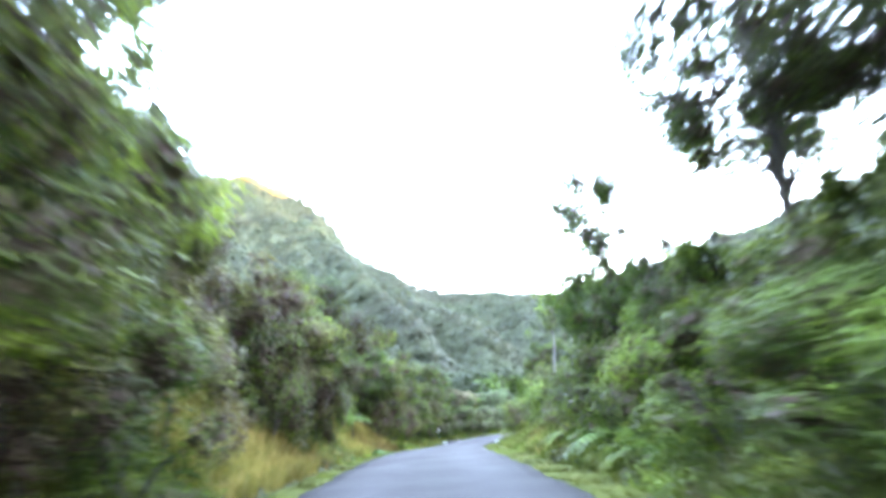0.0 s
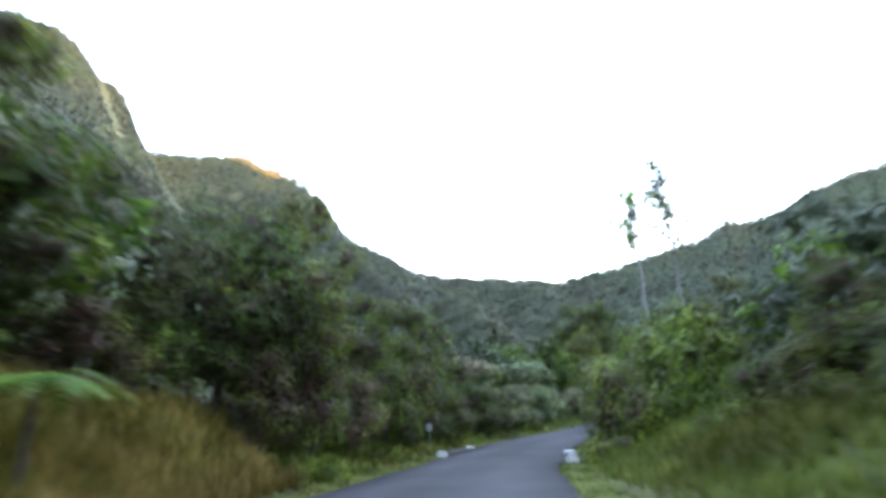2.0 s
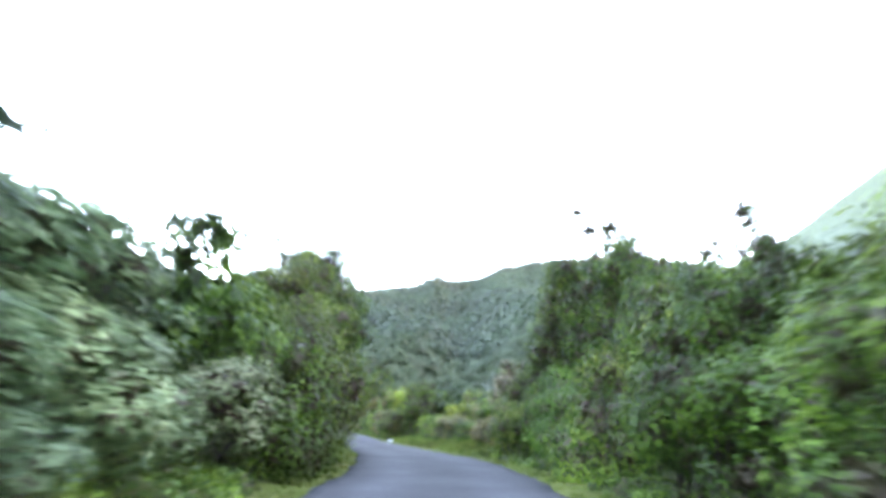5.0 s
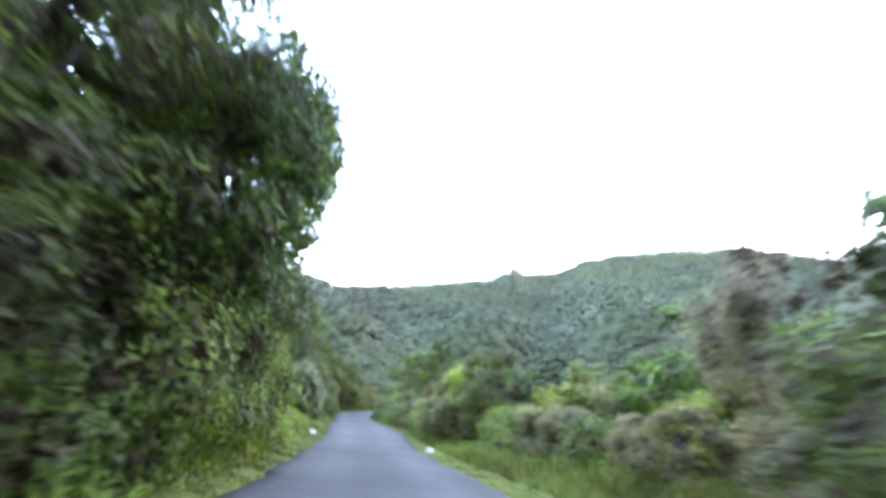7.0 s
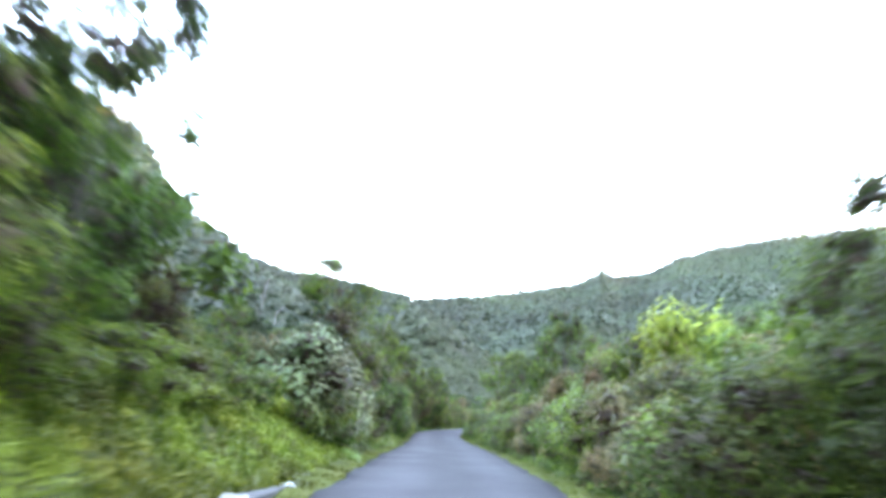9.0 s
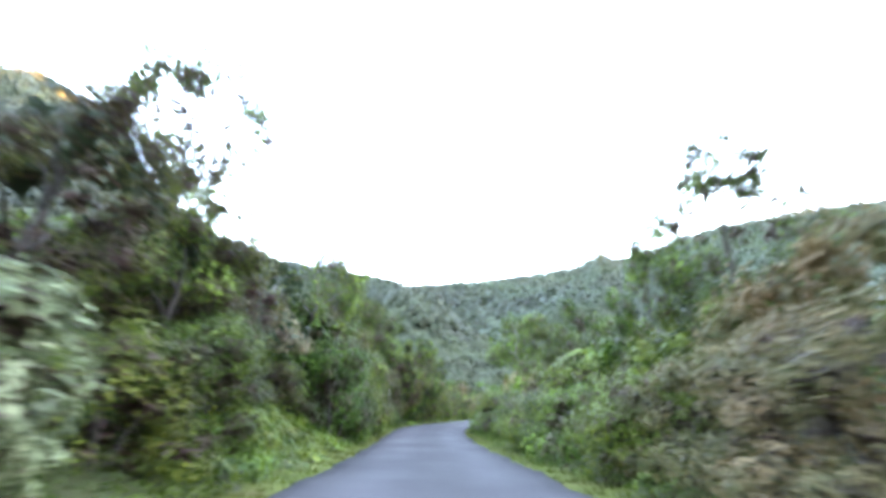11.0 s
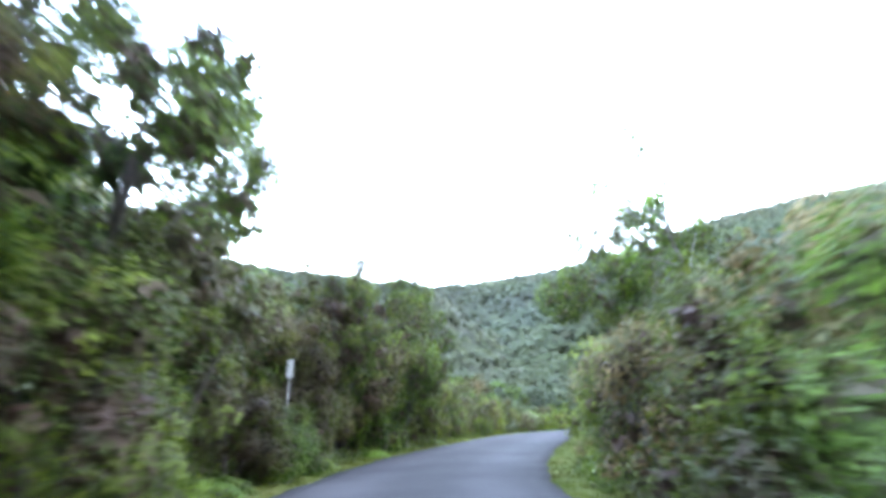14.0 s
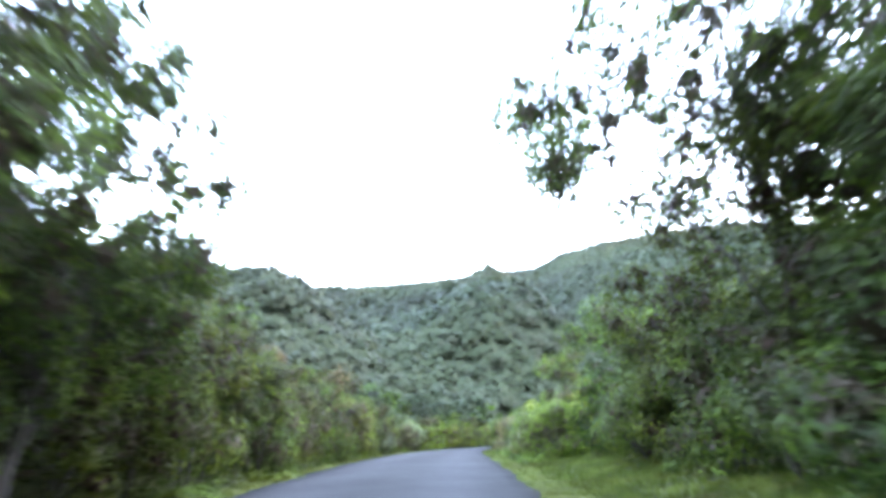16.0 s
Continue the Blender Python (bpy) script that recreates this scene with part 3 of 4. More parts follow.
# near shrubs, of unit height 3 m
for k in range(3):
    proto("dark", make_shrub("shrub", "dense dark green roadside shrub with small leaves", 3.0, 1.6, 27, 3827, 0.127, LEAF["dark"], aspect=0.55, clump_size=0.38))
    proto("mid", make_shrub("shrub", "dense mid green roadside shrub", 3.0, 1.6, 25, 3827, 0.132, LEAF["mid"], aspect=0.55, clump_size=0.40))
    proto("brown", make_shrub("shrub", "brownish heath shrub with half-dry twigs", 3.0, 1.5, 30, 3946, 0.123, LEAF["brown"], aspect=0.48, clump_size=0.36))
for k in range(2):
    proto("pale", make_shrub("shrub", "pale silvery green shrub with large leaves", 3.0, 1.7, 30, 2760, 0.196, LEAF["pale"], aspect=0.6, clump_size=0.32))
    proto("bright", make_shrub("shrub", "bright yellow-green leafy shrub", 3.0, 1.6, 36, 4066, 0.134, LEAF["bright"], aspect=0.55))
    proto("rust", make_shrub("shrub", "rust-coloured shrub with dry flower heads", 3.0, 1.5, 40, 4305, 0.117, LEAF["rust"], aspect=0.5, clump_size=0.3))
    proto("tan", make_tree("tree", "low spreading tree with tan flower heads", "tree", 6.0, 3.0, 0.25, 50, 7731, 0.153, LEAF["tan"], clump_size=0.22))
    proto("tree_dark", make_tree("tree", "tall dark green broadleaf tree beside the road", "tree", 9.0, 2.8, 0.0, 56, 13093, 0.166, LEAF["dark"], aspect=0.55, clump_size=0.33, droop=0.5, shell=0.5))
    proto("tree_mid", make_tree("tree", "leafy green tree with a broken crown", "tree", 8.0, 2.5, 0.0, 50, 10599, 0.157, LEAF["mid"], aspect=0.55, clump_size=0.33, droop=0.4, shell=0.5))
    proto("tree_open", make_tree("tree", "open-crowned tree with gaps of sky between its boughs", "tree", 9.0, 3.0, 0.05, 80, 13248, 0.171, LEAF["dark"], aspect=0.55, clump_size=0.19, droop=0.6, shell=0.5, limbs=26, core=0.05))
    proto("tree_tall", make_tree("tree", "very tall dense tree hanging over the road edge", "tree", 14.0, 3.4, 0.0, 84, 19008, 0.200, LEAF["dark"], aspect=0.55, clump_size=0.31, droop=0.6, shell=0.5, trunk_r=0.2, limbs=14))
    proto("tree_brown", make_tree("tree", "brownish heath tree with fine leaves", "tree", 7.0, 2.2, 0.0, 56, 9976, 0.131, LEAF["brown"], clump_size=0.26, aspect=0.48))
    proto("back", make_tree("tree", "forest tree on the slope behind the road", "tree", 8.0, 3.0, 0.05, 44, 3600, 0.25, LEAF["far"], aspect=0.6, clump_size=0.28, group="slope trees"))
    proto("fern", make_fern("fern", "arching green bracken fern", 11, 1.1, LEAF["fern"], 0.8))
for k in range(2):
    proto("tree_over", make_tree("tree", "tall tree whose high open crown hangs over the road edge", "tree", 12.0, 2.9, 0.46, 70, 12000, 0.185, LEAF["dark"], aspect=0.5, clump_size=0.27, droop=0.9, shell=0.5, trunk_r=0.17, limbs=24, core=0.05))
proto("tree_grand", make_tree("tree", "great open-crowned tree with long boughs over the grass verge", "tree", 14.0, 5.6, 0.30, 150, 30000, 0.190, LEAF["dark"], aspect=0.5, clump_size=0.15, droop=0.7, shell=0.45, trunk_r=0.22, limbs=26, core=0.05))
proto("back", make_tree("tree", "pale green forest tree on the slope", "tree", 7.5, 2.8, 0.05, 42, 3600, 0.25, LEAF["mid"], aspect=0.6, clump_size=0.28, group="slope trees"))
proto("tree_fern", make_fern("tree_fern", "tree fern with a crown of arching fronds", 14, 1.9, LEAF["fern"], 0.75, 2.4))


def grow(kind, s, lat, h, wide=1.0, turn=None):
    """Sets a plant of that kind so that it stands h metres tall."""
    full = {"tan": 6.0, "tree_dark": 9.0, "tree_mid": 8.0, "tree_open": 9.0, "tree_tall": 14.0, "tree_over": 12.0, "tree_grand": 14.0, "tree_brown": 7.0, "back": 8.0, "fern": 1.0, "tree_fern": 3.4}.get(kind, 3.0)
    p = PROTO[kind][int(rng.integers(len(PROTO[kind])))]
    return set_at(p, s, lat, h / full, turn, wide)


BULK = {}


def stamp(kind, s, lat, h, wide=1.0):
    """Adds the leaves of a plant to the mass of growth behind the front rows, which nobody could count."""
    full = {"back": 8.0}.get(kind, 3.0)
    p = PROTO[kind][int(rng.integers(len(PROTO[kind])))]
    leaf = [c for c in p.children if c.name.split(".")[0] in ("foliage", "crown")][0]
    n = len(leaf.data.vertices)
    co = np.empty(n * 3)
    leaf.data.vertices.foreach_get("co", co)
    thin, grown = (5, 1.85) if kind == "back" else (4, 1.75)
    quad = co.reshape(-1, 3, 3)[::thin]
    mean = quad.mean(1, keepdims=True)
    co = (mean + (quad - mean) * grown).reshape(-1, 3)
    x, y, _ = place(s, lat)
    z = float(ground_z(x, y)[0]) - 0.05
    a, k = rng.uniform(0, 6.283), h / full
    c, d = math.cos(a), math.sin(a)
    out = np.stack([(co[:, 0] * c - co[:, 1] * d) * k * wide + x, (co[:, 0] * d + co[:, 1] * c) * k * wide + y, co[:, 2] * k + z], 1)
    BULK.setdefault((kind, leaf.data.materials[0].name), []).append(out)


# stretches of hedge-like growth: from, to, side, setback past the edge, height over the road, kinds
HEDGES = (
    (2, 11, -1, 1.2, 6.4, ("brown", "mid", "brown", "dark")),
    (11, 19, -1, 3.0, 6.6, ("brown", "mid", "brown")),
    (19, 29, -1, 1.5, 6.8, ("brown", "mid", "brown", "dark")),
    (29, 40, -1, 3.0, 5.8, ("dark", "brown", "mid")),
    (40, 52, -1, 1.2, 5.4, ("brown", "dark", "dark", "brown")),
    (52, 59, -1, 1.5, 4.2, ("mid", "brown", "dark")),
    (59, 72, -1, 1.5, 4.2, ("pale", "pale", "mid")),
    (72, 102, -1, 0.9, 6.2, ("dark", "mid", "bright", "mid")),
    (102, 124, -1, 2.6, 3.4, ("bright", "bright", "mid")),
    (98, 120, -1, 4.6, 5.6, ("mid", "dark", "brown")),
    (124, 139, -1, 1.1, 4.0, ("brown", "pale", "mid", "rust")),
    (139, 151.5, -1, 2.8, 4.8, ("brown", "mid", "dark")),
    (151.5, 178, -1, 0.9, 7.0, ("dark", "brown", "dark", "brown")),
    (178, 204, -1, 0.9, 6.0, ("dark", "dark", "brown", "mid")),
    (204, 222, -1, 0.9, 5.4, ("brown", "rust", "mid", "brown")),
    (222, 262, -1, 0.8, 3.8, ("mid", "brown", "bright", "pale")),
    (2, 8, 1, 1.6, 4.6, ("dark", "mid")),
    (8, 22, 1, 1.8, 5.2, ("dark", "dark", "mid")),
    (22, 44, 1, 4.0, 3.0, ("mid", "dark")),
    (44, 62, 1, 1.0, 4.2, ("mid", "pale", "mid")),
    (62, 80, 1, 1.2, 4.8, ("mid", "mid", "dark", "mid")),
    (80, 88, 1, 1.6, 5.0, ("dark", "dark")),
    (88, 112, 1, 3.2, 3.2, ("bright", "mid", "rust")),
    (112, 140, 1, 1.0, 4.4, ("mid", "mid", "rust", "bright")),
    (140, 160, 1, 1.0, 4.0, ("mid", "mid", "brown", "dark")),
    (160, 178, 1, 0.9, 4.4, ("mid", "rust", "mid", "dark")),
    (178, 204, 1, 3.4, 5.2, ("dark", "dark", "mid")),
    (204, 262, 1, 1.2, 3.4, ("bright", "mid", "rust")),
)
for s0, s1, side, back, tall, kinds in HEDGES:
    s = s0
    while s < s1:
        e = float(table(LEFT_EDGE if side < 0 else RIGHT_EDGE, s))
        for row in range(2):
            lat = side * (e + back + 1.0 + row * 2.3 + rng.uniform(-0.35, 0.35))
            x, y, _ = place(s, lat)
            rise = float(ground_z(x, y)[0]) - LINE[int(np.argmin(np.abs(ARC - s))), 2]
            h = max(1.3, (tall * (0.68 if row == 0 else 1.05) - rise) * rng.uniform(0.8, 1.15))
            if row == 0 and ((side < 0 and 172 < s < 177.5) or (side > 0 and 146.5 < s < 152)):
                h = min(h, 2.2)        # low growth before the white plates
            (grow if row == 0 else stamp)(kinds[int(rng.integers(len(kinds)))], s + rng.uniform(-0.5, 0.5) + row * 0.8, lat, h, min(1.6, max(0.75, 2.9 / h)))
        s += 2.2

# trees that stand out: kind, along, to the right, height
TREES = (
    ("tree_mid", 5, -5.8, 9.5, 1.1), ("tree_dark", 7.2, -6.8, 12.5, 0.85), ("tree_dark", 10.5, -8.0, 11.5, 0.8), ("tree_brown", 11, -8.2, 10.0, 1.3), ("tree_brown", 14, -8.6, 9.8, 1.3), ("tree_brown", 17.5, -8.6, 9.2, 1.3),
    ("tree_brown", 21, -7.2, 8.4, 1.4), ("tree_mid", 24, -7.2, 8.6, 1.3), ("tree_brown", 25.6, -6.8, 9.4, 1.3), ("tree_dark", 28, -7.6, 10.2, 1.1), ("tree_mid", 30, -9.0, 9.6, 1.2), ("tree_dark", 33.5, -9.0, 9.8, 1.2),
    ("tree_brown", 37, -8.8, 8.8, 1.3), ("tree_dark", 40.5, -7.4, 8.2, 1.3), ("tree_dark", 42.6, -6.8, 10.0, 0.95), ("tree_brown", 44.5, -6.8, 7.2, 1.3), ("tree_dark", 47.5, -7.6, 7.6, 1.3),
    ("tree_dark", 51, -7.2, 7.6, 1.3), ("tree_dark", 53.8, -7.4, 7.5, 1.2), ("tan", 56.6, -7.4, 5.4, 1.2), ("tan", 60, -8.0, 5.2, 1.2), ("pale", 63, -6.4, 4.4, 1.2), ("pale", 66.5, -6.6, 4.6, 1.2),
    ("tree_dark", 79.5, -5.6, 7.6, 1.0), ("tree_tall", 83.5, -6.2, 9.0, 1.0), ("tree_tall", 87.0, -6.0, 10.8, 1.05), ("tree_tall", 91, -5.4, 12.5, 1.1), ("tree_tall", 95.5, -5.2, 13.5, 1.05), ("tree_tall", 92.6, -7.4, 13.0, 1.05), ("tree_dark", 89.6, -7.4, 10.5, 1.0), ("tree_over", 95.6, -4.6, 12.5, 0.8),
    ("tree_dark", 98.2, -6.0, 8.4, 0.9), ("tree_open", 101.0, -5.6, 9.6, 0.55), ("tree_over", 106.8, -6.2, 10.0, 0.7), ("tree_open", 110.6, -5.4, 9.8, 0.6), ("tree_mid", 104.8, -6.4, 7.6, 1.0), ("tree_mid", 108.6, -5.9, 7.4, 1.0), ("tree_dark", 110.2, -6.6, 7.0, 0.9), ("bright", 104.6, -4.8, 5.0, 0.42),
    ("tree_brown", 111, -7.6, 6.0, 1.0), ("tree_brown", 116, -7.6, 5.8, 0.9), ("tree_mid", 122, -8.0, 5.4, 1.0), ("pale", 124.5, -5.4, 4.6, 1.2), ("pale", 128, -5.2, 4.2, 1.2), ("tree_mid", 130, -8.0, 5.8, 1.0),
    ("tree_brown", 137, -8.4, 8.6, 1.3), ("tree_brown", 140.8, -7.8, 8.4, 1.3), ("tree_over", 142.5, -8.6, 14.0, 0.9), ("tree_mid", 139.5, -6.6, 7.2, 1.1), ("tree_brown", 142.8, -6.8, 6.8, 1.1), ("tree_mid", 145.5, -8.4, 6.6, 1.0), ("tan", 150, -7.6, 5.8, 1.0),
    ("tree_brown", 155, -6.6, 7.8, 1.1), ("tree_brown", 158.5, -6.8, 8.6, 1.1), ("tree_dark", 161, -7.2, 9.0, 1.0), ("tree_over", 158.6, -6.4, 11.0, 0.62), ("tree_open", 162.2, -6.4, 9.6, 0.8), ("tree_brown", 165, -7.4, 9.4, 1.1), ("tree_over", 166.6, -7.2, 11.6, 0.8), ("tree_dark", 169, -6.2, 11.4, 0.9),
    ("tree_over", 173.4, -7.2, 11.4, 0.68), ("tree_brown", 176, -7.8, 7.2, 1.1), ("tree_open", 180.6, -6.6, 9.4, 0.6), ("tree_brown", 180.4, -8.2, 8.2, 1.2), ("tree_brown", 183.6, -7.2, 7.6, 1.2), ("tree_dark", 186.4, -6.4, 9.2, 0.9), ("tree_open", 188.8, -6.0, 9.8, 0.7), ("tree_dark", 190.6, -7.6, 8.6, 1.0),
    ("tree_mid", 194.5, -7.8, 7.4, 1.0), ("tree_brown", 200, -7.8, 6.4, 1.1), ("tree_brown", 205, -7.2, 5.4, 1.0),
    ("tree_dark", 5, 6.2, 5.2, 1.0), ("tree_over", 9.4, 6.8, 11.2, 1.25), ("tree_over", 7.6, 8.0, 10.8, 1.2), ("tree_over", 11.5, 8.4, 12.0, 1.0), ("tree_dark", 13.5, 6.6, 5.8, 1.1), ("tree_dark", 17.4, 6.0, 7.6, 0.8), ("tree_open", 18.4, 6.2, 11.0, 0.75), ("tree_mid", 21, 7.0, 5.2, 1.0), ("tree_mid", 30, 8.6, 4.4, 1.0),
    ("tree_mid", 37, 8.0, 4.6, 1.1), ("tree_mid", 50, 5.4, 5.2, 1.1), ("tree_mid", 55.5, 5.4, 5.6, 1.2), ("tree_mid", 60, 6.0, 6.0, 1.2), ("tree_mid", 63, 6.4, 6.4, 1.1), ("tree_dark", 69, 6.6, 6.4, 1.0),
    ("tree_dark", 75, 7.8, 8.0, 1.0), ("tree_dark", 79, 7.8, 9.0, 1.0), ("tree_dark", 83.2, 7.0, 8.6, 0.9), ("tree_tall", 81.6, 7.8, 12.5, 0.9), ("tree_dark", 86, 8.0, 7.0, 1.0),
    ("tan", 89.4, 7.4, 6.2, 0.85), ("tree_mid", 98, 9.0, 4.4, 1.1), ("tree_mid", 104, 9.5, 4.8, 1.1), ("tree_dark", 110.8, 6.8, 5.8, 1.1), ("tree_mid", 114, 7.8, 5.4, 1.2), ("tree_mid", 118, 7.8, 5.0, 1.3), ("tree_mid", 125, 7.8, 6.2, 1.1), ("tree_mid", 132, 8.0, 6.6, 1.1),
    ("tree_open", 140.5, 8.0, 10.0, 0.8), ("tree_open", 145.5, 7.6, 9.0, 0.5), ("tree_dark", 152.0, 7.0, 7.4, 0.9), ("tree_mid", 158, 7.4, 6.0, 1.0), ("tree_mid", 166, 6.6, 5.8, 1.0), ("tree_mid", 178, 7.6, 6.2, 1.0),
    ("tree_dark", 183.0, 7.8, 7.4, 1.1), ("tree_dark", 185.9, 7.8, 8.8, 1.0), ("tree_tall", 188.6, 7.8, 10.6, 1.05), ("tree_grand", 190.2, 6.6, 12.8, 1.05), ("tree_mid", 197, 7.4, 7.4, 1.1), ("tree_mid", 204, 8.0, 7.4, 1.1), ("tree_mid", 211, 7.0, 6.0, 1.0),
)
for kind, s, lat, h in (("mid", 147.6, 5.7, 3.0), ("mid", 174.6, -5.5, 1.7), ("dark", 175.6, -5.7, 2.0), ("mid", 176.4, -6.0, 2.0)):
    grow(kind, s, lat, h, 1.2)
for kind, s, lat, h, wide in TREES:
    x, y, _ = place(s, lat)
    rise = float(ground_z(x, y)[0]) - LINE[int(np.argmin(np.abs(ARC - s))), 2]
    grow(kind, s, lat, max(2.5, h - rise), wide)


def slim_tree(foot, lean, height, sprays, bare, thick=0.13):
    """A thin pale stem that leans, with short knotty twigs and a few tufts of leaves at its top."""
    root = thing("slender_tree", "slender leaning pale-stemmed tree with sparse leaf tufts", "tree", "slender trees")
    root.location = foot
    n = 12
    path = [np.array((lean[0] * height * k / n + 0.07 * math.sin(k * 1.9), lean[1] * height * k / n + 0.07 * math.cos(k * 1.3), -0.4 + (height + 0.4) * k / n)) for k in range(n + 1)]
    trunk = part("trunk", mesh_of("trunk", *tube(path, [thick * (1 - 0.8 * k / n) + 0.012 for k in range(n + 1)], 7), BARK_PALE, True), root)
    tips, mids = [], []
    for k in range(sprays):
        u = bare + (1 - bare) * (k + 0.5) / sprays
        i = int(u * n)
        a = path[i] + (path[min(i + 1, n)] - path[i]) * (u * n - i)
        d = unit(1)[0] * (0.5 + 1.1 * (k % 3))
        d[2] = abs(d[2]) * 0.8 + 0.35
        m = a + d * 0.5 + np.array((0, 0, 0.1))
        tip = a + d
        part("branch", mesh_of("branch", *tube([a, m, tip], [0.035, 0.02, 0.008], 5), BARK_PALE, True), trunk)
        tips.append(tip)
        mids.append(m)
    C = np.concatenate([np.array(tips), np.array(tips) + 0.4 * unit(len(tips)), (np.array(tips) + np.array(mids)) / 2])
    P = np.repeat(C, 22, 0) + rng.normal(0, 0.21, (22 * len(C), 3))
    N = unit(len(P)) + np.array((0, 0, 0.4))
    V, F = leaf_quads(P, N / np.linalg.norm(N, axis=1)[:, None], np.full(len(P), 0.23), 0.5, 0.6)
    part("crown", mesh_of("crown", V, F, LEAF["mid"]), root)


for (x, y), lean, tall, sprays, bare, thick in (((12.0, 51.0), (0.184, 0.459), 13.5, 34, 0.70, 0.13), ((14.2, 52.0), (0.095, 0.176), 14.0, 38, 0.62, 0.13),
                                         (place(153, -6.6)[:2], (0.06, -0.04), 8.6, 22, 0.42, 0.06), (place(149, -8.2)[:2], (-0.05, 0.06), 8.4, 16, 0.5, 0.06), (place(176.5, 6.3)[:2], (-0.05, 0.05), 8.2, 18, 0.5, 0.06)):
    slim_tree((x, y, float(ground_z(x, y)[0])), lean, tall, sprays, bare, thick)


def snag(x, y, top, lean):
    """A dead pale stem with broken stubs, standing out of the shrubs."""
    root = thing("dead_tree", "bare bleached dead stem standing out of the shrubs", "tree", "dead stems")
    z = float(ground_z(x, y)[0])
    root.location = (x, y, z)
    tall = top - z
    path = [np.array((lean * tall * k / 6 + 0.05 * math.sin(k * 2.1), 0.04 * math.cos(k * 1.7), -0.3 + (tall + 0.3) * k / 6)) for k in range(7)]
    trunk = part("trunk", mesh_of("trunk", *tube(path, [0.075 - 0.007 * k for k in range(7)], 7), BARK_DEAD, True), root)
    for k in (3, 4, 5, 5, 6):
        d = unit(1)[0] * rng.uniform(0.35, 0.9)
        d[2] = abs(d[2]) + 0.25
        part("stub", mesh_of("stub", *tube([path[k], path[k] + d * 0.5, path[k] + d], [0.03, 0.02, 0.010], 5), BARK_DEAD, True), trunk)


for x, y, up, lean in ((27.9, 130.3, 12.95, 0.02), (29.2, 128.2, 10.6, -0.05), (34.6, 148.4, 14.0, 0.03), (36.2, 150.2, 13.0, -0.04)):
    snag(x, y, up, lean)

# the slope behind, row by row
for side in (-1, 1):
    for row, lat0 in enumerate((10.5, 15.5, 22.0)):
        s = -30.0
        while s < 262:
            lat = side * (lat0 + rng.uniform(-1.8, 1.8))
            stamp("back", s + rng.uniform(-1.5, 1.5), lat, rng.uniform(4.2, 6.6) if side < 0 else rng.uniform(3.8, 6.0), 1.3)
            s += 6.0 + row * 0.8

for (kind, mat), clouds in BULK.items():
    V = np.concatenate(clouds)
    name = "slope_forest" if kind == "back" else "undergrowth"
    words = "forest trees closing the slope behind the road" if kind == "back" else "second row of dense growth behind the roadside shrubs"
    tagged(new(name, mesh_of(name, V, np.arange(len(V)).reshape(-1, 3), bpy.data.materials[mat])), words, "forest" if kind == "back" else "undergrowth", kind="stuff")

# ferns along the foot of the growth
for s, lat, size in ((12, 4.6, 1.5), (15, 4.8, 1.7), (18, 5.2, 1.5), (21, 4.9, 1.2), (24, -4.6, 1.3), (33, -4.4, 1.5), (57, -3.9, 1.2), (62, -3.9, 1.4),
                     (125, -4.2, 1.2), (152, 3.9, 1.2), (155, 4.0, 1.3), (160, -4.8, 1.2), (167, -5.2, 1.4), (172, -5.6, 1.2), (178, -6.2, 1.3), (184, -6.2, 1.3),
                     (189, -6.4, 1.2), (194, -6.2, 1.4), (200, -5.6, 1.2)):
    grow("fern", s, lat, size)
for k in range(80):
    grow("fern", rng.uniform(137.5, 150), -rng.uniform(3.9, 6.6), rng.uniform(0.6, 0.95), 0.9)
for s, lat, h in ((150, 7.0, 4.0), (33, -5.6, 2.2), (60, -5.0, 2.4)):
    grow("tree_fern", s, lat, h)


# ---- grass ----
def grass(name, label, zones, mat, blades=5):
    """Tufts over stretches of the verge: from, to, side, nearest and farthest past the edge, tufts a square metre, height."""
    V, F = [], []
    for s0, s1, side, a, b, dens, tall in zones:
        n = int((s1 - s0) * (b - a) * dens)
        s, o = rng.uniform(s0, s1, n), rng.uniform(a, b, n)
        i = np.argmin(np.abs(ARC[None, :] - s[:, None]), axis=1)
        e = table(LEFT_EDGE, s) if side < 0 else table(RIGHT_EDGE, s)
        lat = side * (e + o)
        x, y = LINE[i, 0] + TAN[i, 1] * lat, LINE[i, 1] - TAN[i, 0] * lat
        z = ground_z(x, y)
        for _ in range(blades):
            h = tall * rng.uniform(0.5, 1.2, n)
            th = rng.uniform(0, 6.283, n)
            w = 0.018 + 0.035 * h
            bx, by = x + rng.normal(0, 0.06, n), y + rng.normal(0, 0.06, n)
            dx, dy = np.cos(th), np.sin(th)
            ln = rng.uniform(0.25, 0.8, n) * h
            V.append(np.stack([np.stack([bx - dy * w, by + dx * w, z - 0.02], 1), np.stack([bx + dy * w, by - dx * w, z - 0.02], 1),
                               np.stack([bx + dx * ln, by + dy * ln, z + h], 1)], 1).reshape(-1, 3))
    V = np.concatenate(V)
    F = np.arange(len(V)).reshape(-1, 3)
    tagged(new(name, mesh_of(name, V, F, mat)), label, "grass", kind="stuff")


